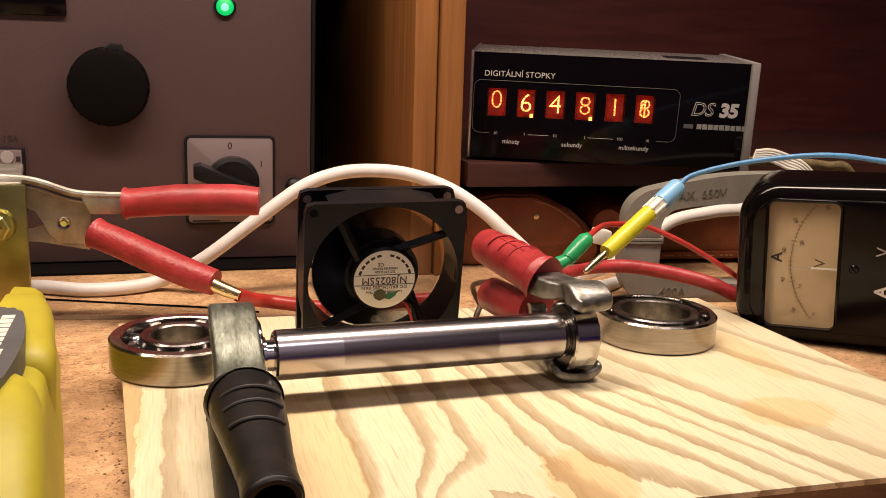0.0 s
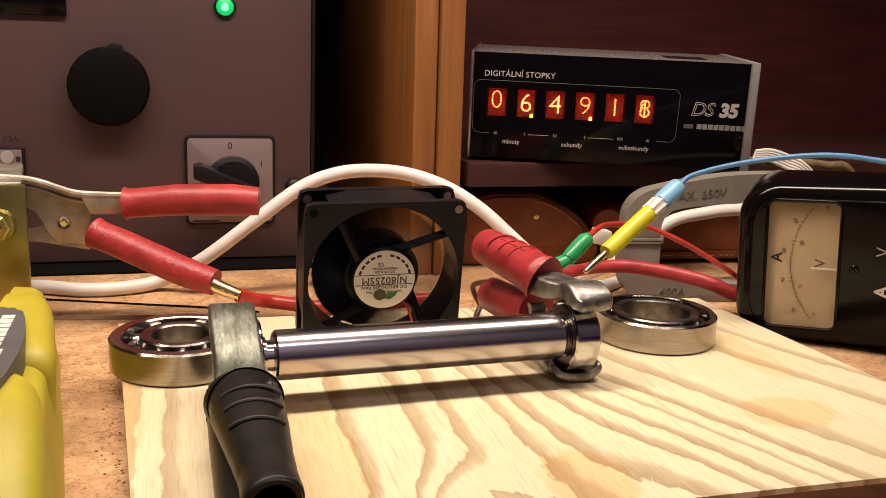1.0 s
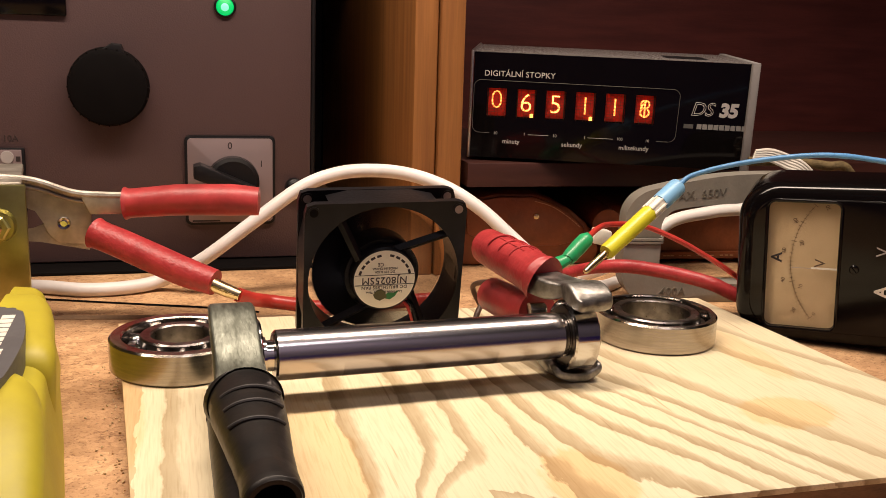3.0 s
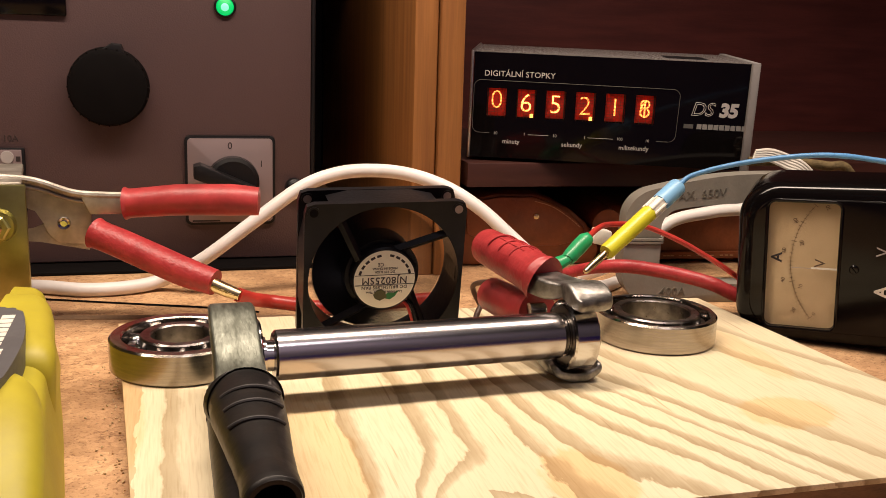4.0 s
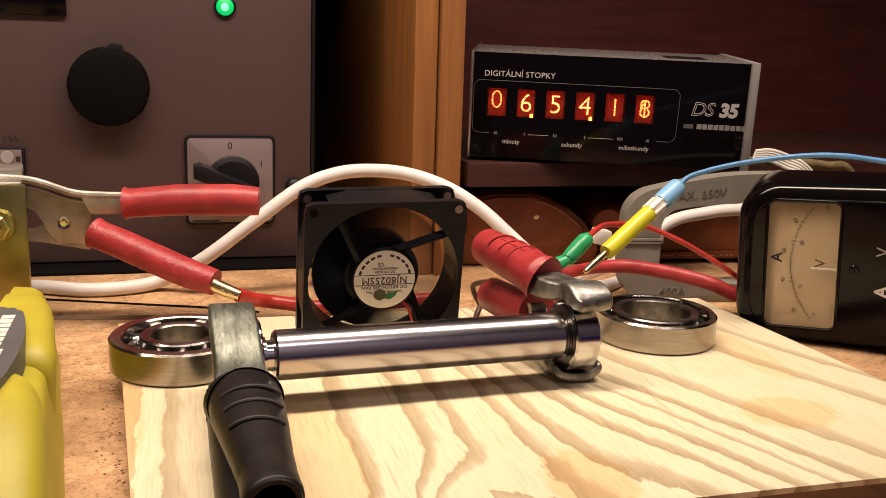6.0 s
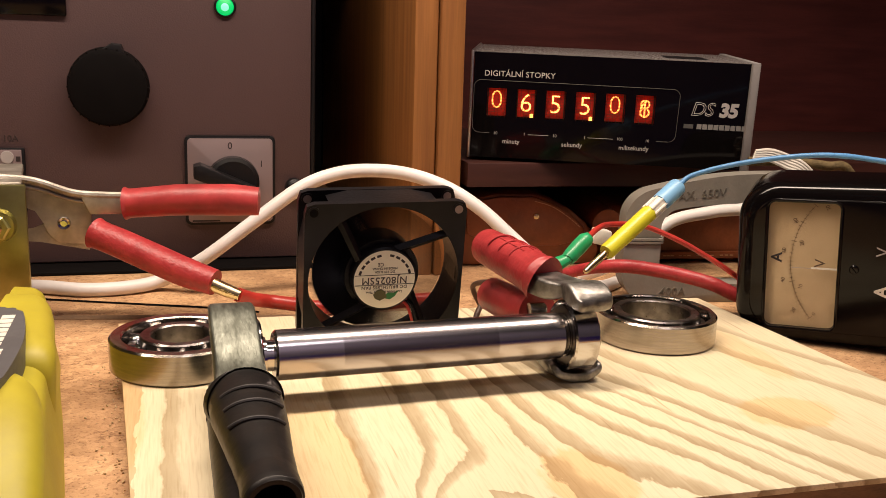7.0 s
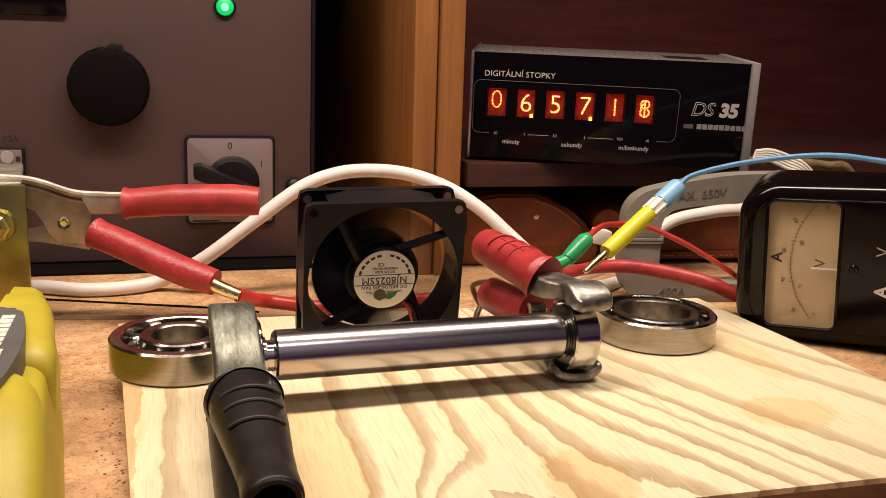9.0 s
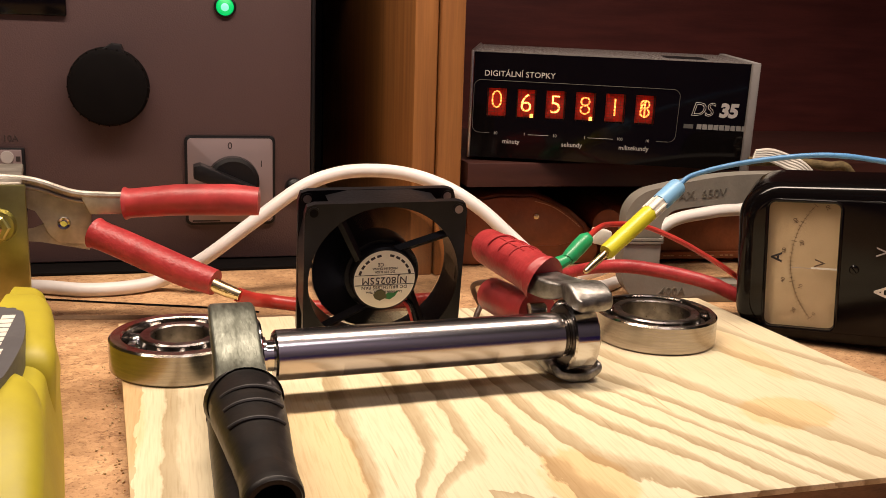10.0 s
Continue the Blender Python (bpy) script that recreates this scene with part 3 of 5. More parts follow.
# ---- battery clamps ----
def arm(path, bulge=0.3, per=5):
    """A pressed steel jaw: rounded channel sections along (x, y, z, width, height)."""
    rows = [np.array(p, float) for p in path]
    rows = [2 * rows[0] - rows[1]] + rows + [2 * rows[-1] - rows[-2]]
    fine = []
    for i in range(1, len(rows) - 2):
        a, b, c, d = rows[i - 1:i + 3]
        for k in range(per):
            t = k / per
            fine.append(0.5 * (2 * b + (c - a) * t + (2 * a - 5 * b + 4 * c - d) * t * t + (3 * b - a - 3 * c + d) * t ** 3))
    fine.append(rows[-2])
    pts = [Vector(p[:3]) for p in fine]
    lie = (pts[-1] - pts[0]).cross(Vector((0, 0, 1))).normalized()
    secs = []
    for i, p in enumerate(fine):
        t = (pts[min(i + 1, len(pts) - 1)] - pts[max(i - 1, 0)]).normalized()
        side = lie if abs(t.z) > 0.75 else t.cross(Vector((0, 0, 1))).normalized()
        side = (side - t * side.dot(t)).normalized()
        upv = side.cross(t)
        end = 0.72 if i in (0, len(fine) - 1) else 0.92 if i in (1, len(fine) - 2) else 1.0
        w, h = p[3] * end, p[4] * end
        secs.append([pts[i] + side * a + upv * b for a, b in rounded(w, h, min(w, h) * bulge, 4)])
    return loft(secs)


def grip(points, radii, flat=1.0):
    """A rubber sleeve with an open hollow end."""
    bm = sweep(points, radii, 28, 12, flat=flat)
    a, b = Vector(points[-2]), Vector(points[-1])
    d = (b - a).normalized()
    face = max(bm.faces, key=lambda f: f.calc_center_median().dot(d) if len(f.verts) > 4 else -9)
    for depth, scale in ((0.0, 0.80), (-0.016, 0.9)):
        r = bmesh.ops.extrude_face_region(bm, geom=[face])
        bmesh.ops.delete(bm, geom=[face], context="FACES_ONLY")
        face = [g for g in r["geom"] if isinstance(g, bmesh.types.BMFace)][0]
        c = face.calc_center_median()
        for v in face.verts:
            v.co = c + (v.co - c) * scale + d * depth
    return bm


lc = thing("battery_clamp", pose(0.0252, SY - 0.0052, SZ), "galvanised battery clamp with black rubber grips on a bearing", "clamp")
part("upper_jaw", arm([(-0.002, 0.024, 0.006, 0.0180, 0.004), (-0.002, 0.0215, 0.011, 0.0188, 0.0075), (-0.002, 0.0150, 0.0165, 0.0198, 0.0085), (-0.0018, 0.0040, 0.0172, 0.0202, 0.0085), (-0.0015, -0.012, 0.0115, 0.0204, 0.0095), (-0.001, -0.030, 0.0040, 0.0206, 0.0110), (-0.001, -0.048, 0.0020, 0.0220, 0.0110), (-0.001, -0.060, 0.0010, 0.0190, 0.0105)], 0.22), ZINC, lc)
part("lower_jaw", arm([(-0.002, 0.020, -0.018, 0.0205, 0.004), (-0.002, 0.008, -0.0205, 0.021, 0.004), (-0.003, -0.012, -0.0190, 0.0215, 0.005), (-0.003, -0.035, -0.0150, 0.0200, 0.007), (-0.004, -0.055, -0.0125, 0.0180, 0.008)]), ZINC, lc)
g1 = part("upper_grip", grip([(-0.0008, -0.0480, 0.0000), (-0.0007, -0.0505, 0.0000), (-0.0005, -0.0530, 0.0002), (-0.0003, -0.0670, 0.0010), (0.0004, -0.0850, 0.0016), (0.0012, -0.1080, 0.0014), (0.0018, -0.1220, 0.0010), (0.0021, -0.1320, 0.0008), (0.0022, -0.1350, 0.0008), (0.0023, -0.1365, 0.0008)], [0.0148, 0.0157, 0.0142, 0.0140, 0.0126, 0.0105, 0.0097, 0.0100, 0.0097, 0.0086], 0.88), RUBBER, lc, "black ribbed rubber grip")
for y, r in ((-0.0660, 0.0141), (-0.0780, 0.0134), (-0.0920, 0.0124)):
    rib = [(0.0005 + (r + 0.0001) * math.cos(a), y - 0.004 * math.sin(a), 0.0012 + 0.88 * (r + 0.0001) * math.sin(a)) for a in [radians(40 + 100 * k / 12) for k in range(13)]]
    part("rib", sweep(rib, 0.0008, 8, 1, smooth_path=False), RIB, g1)
part("lower_grip", grip([(-0.0030, -0.0430, -0.0105), (-0.0035, -0.0470, -0.0110), (-0.0040, -0.0700, -0.0115), (-0.0045, -0.1050, -0.0118), (-0.0048, -0.1300, -0.0120)], [0.0122, 0.0112, 0.0108, 0.0100, 0.0102], 0.9), RUBBER, lc, "black rubber grip")
part("pivot_pin", lathe([(0, -0.0105), (0.0028, -0.0105), (0.0028, 0.0115), (0, 0.0115)], 20, m=pose(-0.004, -0.028, -0.006) @ LAY), STEEL, lc)

rc = thing("battery_clamp", pose(0.1902, SY, SZ), "worn steel battery clamp with red rubber grips on a bearing", "clamp")
part("upper_jaw", arm([(0.0014, -0.0085, 0.0150, 0.0195, 0.006), (0.0014, -0.0075, 0.0195, 0.0205, 0.0090), (0.0006, 0.0000, 0.0222, 0.0205, 0.0100), (-0.0015, 0.0085, 0.0215, 0.0170, 0.0075), (-0.0060, 0.0180, 0.0200, 0.0190, 0.010), (-0.0110, 0.0320, 0.0205, 0.0185, 0.0105), (-0.0140, 0.0480, 0.0225, 0.0160, 0.010)], 0.2), CAST, rc)
part("lower_jaw", arm([(-0.0125, 0.004, -0.0150, 0.010, 0.0030), (-0.0090, 0.003, -0.0190, 0.014, 0.0042), (-0.0020, 0.003, -0.0206, 0.015, 0.0046), (0.0050, 0.002, -0.0200, 0.014, 0.0046), (0.0095, 0.001, -0.0172, 0.012, 0.0040), (0.0108, 0.001, -0.0138, 0.010, 0.0024)]), CAST, rc)
part("jaw_shank", arm([(-0.0030, 0.0040, -0.0205, 0.016, 0.0045), (-0.0050, 0.0150, -0.0180, 0.018, 0.006), (-0.0080, 0.0280, -0.0110, 0.0180, 0.008), (-0.0110, 0.0450, -0.0050, 0.0160, 0.009)]), CAST, rc)
g2 = part("upper_grip", grip([(-0.0105, 0.0270, 0.0222), (-0.0112, 0.0300, 0.0226), (-0.0135, 0.0480, 0.0238), (-0.0175, 0.0700, 0.0248), (-0.0200, 0.0880, 0.0252)], [0.0126, 0.0114, 0.0110, 0.0107, 0.0102]), RED, rc, "red ribbed rubber grip")
for k, y in enumerate((0.046, 0.057, 0.068)):
    rib = [(-0.0132 - 0.0022 * k + 0.0113 * math.cos(a), y, 0.0237 + 0.0005 * k + 0.0113 * math.sin(a)) for a in [radians(35 + 110 * j / 12) for j in range(13)]]
    part("rib", sweep(rib, 0.00055, 8, 1, smooth_path=False), RED, g2)
for a in (58, 84, 110):
    c, q = math.cos(radians(a)), math.sin(radians(a))
    part("rib", sweep([(-0.0125 + 0.0112 * c, 0.040, 0.0234 + 0.0112 * q), (-0.0150 + 0.0110 * c, 0.056, 0.0242 + 0.0110 * q), (-0.0172 + 0.0108 * c, 0.070, 0.0248 + 0.0108 * q)], 0.00042, 6, 4), RED, g2)
part("lower_grip", grip([(-0.0095, 0.0330, 0.0015), (-0.0110, 0.0400, 0.0005), (-0.0140, 0.0600, -0.0010), (-0.0170, 0.0840, -0.0020)], [0.0118, 0.0108, 0.0102, 0.0098]), RED_DIRTY, rc, "red rubber grip")
part("pivot_pin", lathe([(0, -0.010), (0.0035, -0.010), (0.0035, -0.0020), (0.0022, -0.0008), (0, -0.0006)], 20, m=pose(-0.0080, 0.0240, 0.0070) @ LAY), STEEL, rc)

# ---- fan ----
def square_hole(half, corner, r, y0, y1, n=96):
    """A square flange with a round opening, facing -y."""
    sq, ci = [], []
    for i in range(n):
        a = 2 * math.pi * i / n
        c, s = math.cos(a), math.sin(a)
        k = half / max(abs(c), abs(s))
        x, z = c * k, s * k
        lim = half - corner
        if abs(x) > lim and abs(z) > lim:
            cx, cz = math.copysign(lim, x), math.copysign(lim, z)
            d = Vector((x - cx, z - cz)).normalized() * corner
            x, z = cx + d.x, cz + d.y
        sq.append((x, z))
        ci.append((r * c, r * s))
    secs = [[(x, y, z) for x, z in o] for o, y in ((sq, y0), (ci, y0), (ci, y1), (sq, y1), (sq, y0))]
    own = loft(secs, cap=False)
    bmesh.ops.remove_doubles(own, verts=own.verts, dist=1e-6)
    return own


fan = thing("cooling_fan", pose(0.1029, 0.4703, 0.0004, 8.5, -0.54, 0.88) @ Matrix.Scale(1.035, 4), "black square plastic computer cooling fan with spinning blades", "fan")
MID = Matrix.Translation((0, 0, 0.04))
fb = square_hole(0.04, 0.004, 0.0378, 0, 0.0042)
bmesh.ops.transform(fb, matrix=MID, verts=fb.verts)
part("front_flange", fb, FAN_BLACK, fan)
fb = square_hole(0.04, 0.004, 0.0378, 0.0208, 0.025)
bmesh.ops.transform(fb, matrix=MID, verts=fb.verts)
part("rear_flange", fb, FAN_BLACK, fan)
duct = []
for y in (0.0042, 0.0208):
    duct.append([(min(max(0.0412 * math.cos(a), -0.0392), 0.0392), y, 0.04 + min(max(0.0412 * math.sin(a), -0.0392), 0.0392)) for a in [2 * math.pi * i / 96 for i in range(96)]])
for y in (0.0208, 0.0042):
    duct.append([(0.0378 * math.cos(a), y, 0.04 + 0.0378 * math.sin(a)) for a in [2 * math.pi * i / 96 for i in range(96)]])
duct.append(duct[0])
db = loft(duct, cap=False)
bmesh.ops.remove_doubles(db, verts=db.verts, dist=1e-6)
part("duct", db, FAN_BLACK, fan)
for a, lean in ((126, 16), (36, 34), (220, 22), (306, 24)):
    a0, a1 = radians(a + lean), radians(a)
    p0 = (0.0155 * math.cos(a0), 0.0025, 0.04 + 0.0155 * math.sin(a0))
    p1 = (0.0385 * math.cos(a1), 0.0025, 0.04 + 0.0385 * math.sin(a1))
    part("strut", sweep([p0, p1], 0.0023, 4, 1, smooth_path=False, flat=0.9, up=(0, 1, 0)), FAN_BLACK, fan)
for sx in (-1, 1):
    for sz in (-1, 1):
        for y in (-0.0004, 0.0204):
            part("screw_hole_rim", lathe([(0.0021, 0), (0.0030, 0), (0.0030, 0.0006), (0.0021, 0.0006)], 20, True, m=pose(sx * 0.0357, y, 0.04 + sz * 0.0357, -90)), FAN_BLACK, fan)
            part("screw_hole", lathe([(0, 0), (0.0021, 0), (0.0021, 0.0003), (0, 0.0003)], 16, m=pose(sx * 0.0357, y - 0.0001, 0.04 + sz * 0.0357, -90)), SATIN if (sz > 0 and (sx > 0 or y > 0.01)) else MATTE, fan)
part("motor_plate", lathe([(0, 0.0055), (0.0168, 0.0055), (0.0168, 0.001), (0.0160, 0), (0, 0)], 60, m=pose(0, 0, 0.04, -90)), FAN_BLACK, fan)
rotor = part("rotor_hub", lathe([(0, 0.006), (0.0188, 0.006), (0.0192, 0.007), (0.0192, 0.022), (0.0180, 0.0235), (0, 0.0235)], 60, m=pose(0, 0, 0, -90)), FAN_BLACK, fan, "spinning black rotor", m=pose(0, 0, 0.04))
for i in range(7):
    secs = []
    for r in (0.0185, 0.024, 0.030, 0.0366):
        a = radians(150 + 360 / 7 * i + (r - 0.0185) * 700)
        wide, tip = radians(23), -0.0092
        ring = []
        for sgn, th in ((-1, 0.0005), (1, 0.0005), (1, -0.0005), (-1, -0.0005)):
            b = a + sgn * wide
            ring.append((r * math.cos(b), 0.0148 + sgn * tip + th, r * math.sin(b)))
        secs.append(ring)
    part("blade", loft(secs), FAN_BLACK, rotor)
# raised webs that join the two flanges
for rz in (0, 90, 180, 270):
    web = [(-0.027, 0.0375), (-0.016, 0.0398), (0.016, 0.0398), (0.027, 0.0375)]
    secs = [[(x, y, z) for x, z in web] for y in (0.0040, 0.0210)]
    part("duct_web", loft(secs, m=MID @ pose(0, 0, 0, 0, rz)), FAN_BLACK, fan)
disc = part("label_sticker", lathe([(0, -0.0003), (0.0154, -0.0003), (0.0154, 0.0002), (0, 0.0002)], 60, m=pose(0, 0, 0.04, -90)), LABEL, fan, "round cream paper label printed upside down")
UP = pose(0, -0.0004, 0.04) @ FRONT @ pose(0, 0, 0, 0, 0, 180)


def on_label(x, y):
    return UP @ Matrix.Translation((x, y, 0))


part("model_text", text("NJ8025SM", 0.0052, on_label(0, 0.0003), spacing=1.05), INK, disc)
part("print_line", text("DC BRUSHLESS FAN", 0.0024, on_label(0, 0.0040), spacing=1.1), INK, disc)
part("print_line", text("Low Noise Long Life Time", 0.0017, on_label(0, 0.0066)), INK, disc)
part("print_line", text("DC 12V 0.15A", 0.0017, on_label(0, -0.0042)), INK, disc)
part("print_line", text("MADE IN CHINA", 0.0017, on_label(0, -0.0060)), INK, disc)
part("mark", text("CE", 0.0026, on_label(0.0022, -0.0082)), INK, disc)
for z in (0.0027, -0.0026):
    w = math.sqrt(0.0152 ** 2 - z * z)
    part("rule", box(-w, w, -0.0005, -0.0003, 0.04 - z - 0.00012, 0.04 - z + 0.00012), INK, disc)
for i in range(11):
    if i == 5:
        continue
    a = radians(18 + 14.4 * i)
    part("print_bar", box(-0.0011, 0.0011, -0.0005, -0.0003, -0.0006, 0.0006, m=pose(0.0130 * math.cos(a), 0, 0.04 + 0.0130 * math.sin(a), 0, 90 - math.degrees(a))), INK, disc)
part("leaf_print", plate([(-0.0005, -0.0098), (0.0030, -0.0108), (0.0055, -0.0092), (0.0075, -0.0060), (0.0050, -0.0072), (0.0020, -0.0070)], 0, 0.0002, m=pose(0, -0.0003, 0.04) @ FRONT), LEAF, disc)
part("leaf_print", plate([(-0.0045, -0.0100), (-0.0020, -0.0112), (0.0015, -0.0095), (0.0005, -0.0065), (-0.0015, -0.0050), (-0.0040, -0.0058), (-0.0055, -0.0080)], 0.0001, 0.0003, m=pose(0, -0.0003, 0.04) @ FRONT), BROWN_PRINT, disc)
for k, mtl in enumerate((RED_WIRE, BLACK)):
    part("lead", sweep([(0.006 + 0.002 * k, 0.0045, 0.026), (0.0115 + 0.002 * k, 0.001, 0.026), (0.015 + 0.002 * k, -0.001, 0.017), (0.017 + 0.002 * k, 0.001, 0.004), (0.018 + 0.002 * k, 0.012, 0.0022)], 0.0008, 8), mtl, fan)
part("lead", sweep([(-0.0185, 0.030, 0.050), (-0.0180, 0.030, 0.061), (-0.0150, 0.030, 0.0635), (-0.0110, 0.030, 0.060), (-0.008, 0.032, 0.050)], 0.0014, 8), RED_WIRE, fan)

# ---- power supply ----
psu = thing("power_supply", pose(0, 0.724, TABLE), "grey laboratory power supply with black rotary knobs and green lamp", "power supply")
T = -TABLE
part("case", box(-0.36, 0.0995, 0.004, 0.34, 0.004, 0.325, 0.002), BLACK, psu, "black sheet-metal case")
panel = part("front_panel", box(-0.36, 0.1005, 0, 0.004, 0.0035, 0.325, 0.0008), PSU_GREY, psu, "mauve-grey painted front panel")
part("panel_edge", box(0.1007, 0.1035, -0.001, 0.05, 0.002, 0.325, 0.0006), BLACK, psu)
for x in (-0.30, 0.075):
    part("foot", lathe([(0, 0), (0.010, 0), (0.011, 0.004), (0, 0.004)], 24, m=pose(x, 0.03, 0)), RUBBER, psu)
# flat black strip that draws the contact shade on the worktop
part("contact_shade_strip", box(-0.36, 0.1, -0.026, 0.002, 0.0002, 0.0026, 0.0006), MATTE, psu, "black strip standing in for the contact shade before the power supply")
part("base_strip", box(-0.36, 0.1, 0.002, 0.006, 0.0002, 0.0035), BLACK, psu)
kn = part("voltage_knob", lathe([(0, 0.015), (0.0225, 0.015), (0.0258, 0.0138), (0.0270, 0.006), (0.0275, 0.005), (0.0275, 0), (0, 0)], 72, m=pose(-0.042, 0, T + 0.1185, 90)), MATTE, psu, "large round black plastic knob")
part("pointer", plate([(-0.006, 0.024), (0.003, 0.0305), (0.0095, 0.0295), (0.0125, 0.0195), (0, 0.02)], 0.0, 0.012, 0.001, m=pose(-0.042, 0, T + 0.1185) @ FRONT), BLACK, kn)
for i in range(24):
    a = 2 * math.pi * i / 24
    part("grip_rib", box(-0.0005, 0.0005, -0.0135, -0.006, 0.0260, 0.0271, m=pose(-0.042, 0, T + 0.1185, 0, math.degrees(a))), MATTE, kn)
led = part("pilot_lamp", lathe([(0.0078, 0), (0.0078, 0.0015), (0.0064, 0.0025), (0.0062, 0.001)], 40, m=pose(0.0386, 0, T + 0.1764, 90)), BLACK, psu)
part("lens", lathe([(0, 0.0048), (0.0030, 0.0042), (0.0054, 0.0026), (0.0062, 0.0005), (0, 0.0005)], 32, m=pose(0.0386, 0, T + 0.1764, 90)), LED_GLOW, led)
part("lens_core", lathe([(0, 0.0056), (0.0018, 0.0052), (0.0028, 0.0044), (0, 0.0040)], 24, m=pose(0.0383, 0, T + 0.1760, 90)), LED_CORE, led)
part("display_window", box(-0.30, -0.0677, -0.003, 0, T + 0.1655, T + 0.24, 0.0012), GLASSY, psu, "black display window")
SWC = (0.0410, T + 0.0512)
sw = part("rotary_switch", plate(rounded(0.0655, 0.0665, 0.004), 0, 0.0022, 0.0008, m=pose(SWC[0], 0, SWC[1]) @ FRONT), BLACK, psu, "rotary switch with a satin square plate")
part("switch_plate", plate(rounded(0.0615, 0.0625, 0.003), 0.0022, 0.0030, 0.0003, m=pose(SWC[0], 0, SWC[1]) @ FRONT), SATIN, sw)
part("switch_boss", lathe([(0, 0.012), (0.0165, 0.012), (0.0190, 0.009), (0.0195, 0.003), (0, 0.003)], 48, m=pose(SWC[0] + 0.0015, 0, SWC[1] - 0.001, 90)), BLACK, sw)
part("lever", plate([(-0.0300, 0.0040), (-0.0270, -0.0045), (0.0170, -0.0060), (0.0200, 0.0), (0.0170, 0.0040), (-0.026, 0.0068)], 0.010, 0.024, 0.0015, m=pose(SWC[0], 0, SWC[1] - 0.0005, 0, 20) @ FRONT), BLACK, sw)
part("scale_text", text("0", 0.0070, pose(SWC[0] - 0.0003, -0.0031, T + 0.0770) @ FRONT), INK, sw)
part("scale_text", text("1", 0.0070, pose(SWC[0] + 0.0225, -0.0031, T + 0.0635) @ FRONT), INK, sw)
part("print_bar", box(SWC[0] - 0.028, SWC[0] - 0.008, -0.0032, -0.0030, T + 0.0205, T + 0.0217), INK, sw)
br = part("circuit_breaker", box(-0.150, -0.0995, -0.004, 0, T + 0.030, T + 0.0750, 0.001), BLACK, psu, "small circuit breaker under a printed rating")
part("breaker_face", box(-0.148, -0.1012, -0.0058, -0.004, T + 0.031, T + 0.0740, 0.0006), SATIN, br)
part("breaker_dial", lathe([(0, 0.0008), (0.0042, 0.0008), (0.0044, 0), (0, 0)], 24, m=pose(-0.1105, -0.0058, T + 0.0690, 90)), PRINT, br)
part("print_bar", box(-0.1050, -0.1020, -0.0060, -0.0058, T + 0.0660, T + 0.0695), INK, br)
for k, (x, w) in enumerate(((-0.1085, 0.0075), (-0.1080, 0.0110))):
    part("print_bar", box(x - w / 2, x + w / 2, -0.0060, -0.0058, T + 0.0610 - 0.0024 * k, T + 0.0616 - 0.0024 * k), INK, br)
part("trip_lever", box(-0.125, -0.1025, -0.012, -0.0058, T + 0.046, T + 0.0560, 0.0008), WHITE, br)
part("rating_text", text("10A", 0.0062, pose(-0.1085, -0.0002, T + 0.0812) @ FRONT), INK, psu)
part("terminal_socket", lathe([(0, 0.007), (0.004, 0.007), (0.0062, 0.005), (0.0066, 0), (0, 0)], 32, m=pose(0.0880, 0, T + 0.0461, 90)), BLACK, psu)

# ---- stopwatch ----
sw_pose = Matrix.Translation((0.2092, 0.680, 0.0756)) @ Euler((radians(1.63), radians(0.38), radians(-20.3))).to_matrix().to_4x4()
st = thing("digital_stopwatch", sw_pose, "black digital stopwatch with six glowing neon digit tubes", "stopwatch")
W, Hh, DEEP = 0.2046, 0.0763, 0.122
CX = [0.0212 + 0.02150 * i for i in range(6)]
CZ, WH, WW = 0.0402, 0.0105, 0.0070
fp = bmesh.new()
cols = [0.0035] + [v for c in CX for v in (c - WW, c + WW)] + [W - 0.0045]
rows_z = [0.0, CZ - WH, CZ + WH, Hh]
grid = [[fp.verts.new((x, 0, z)) for z in rows_z] for x in cols]
for i in range(len(cols) - 1):
    for j in range(3):
        if j == 1 and i % 2 == 1:
            continue
        fp.faces.new((grid[i][j], grid[i + 1][j], grid[i + 1][j + 1], grid[i][j + 1]))
ex = bmesh.ops.extrude_face_region(fp, geom=fp.faces[:])
for v in ex["geom"]:
    if isinstance(v, bmesh.types.BMVert):
        v.co.y = 0.002
front = part("front_panel", fp, GLASSY, st, "glossy black front panel")
part("top_cover", box(0.0035, W - 0.0045, 0.0021, DEEP, Hh - 0.0015, Hh, 0.0004), TOP_COVER, st, "dark satin metal top cover")
part("bottom_cover", box(0.0035, W - 0.0045, 0.0021, DEEP, 0.0, 0.0015), BLACK, st)
part("back_panel", box(0.0035, W - 0.0045, DEEP - 0.002, DEEP, 0.0015, Hh - 0.0015), BLACK, st)
part("side_plate", box(0.0012, 0.0033, -0.0015, DEEP + 0.002, -0.0005, Hh + 0.0012, 0.0008), ALU, st, "aluminium end plate")
part("side_plate", box(W - 0.0043, W + 0.0015, -0.004, DEEP + 0.002, -0.0008, Hh + 0.0012, 0.0010), PALE_PLATE, st, "pale grey painted end plate")
for x in (0.02, W - 0.02):
    for y in (0.02, DEEP - 0.02):
        part("foot", lathe([(0, -0.0016), (0.006, -0.0016), (0.0065, 0.0005), (0, 0.0005)], 20, m=pose(x, y, 0)), RUBBER, st)
part("vent_slot", box(W - 0.060, W - 0.030, 0.030, 0.060, Hh, Hh + 0.0004), BLACK, st)


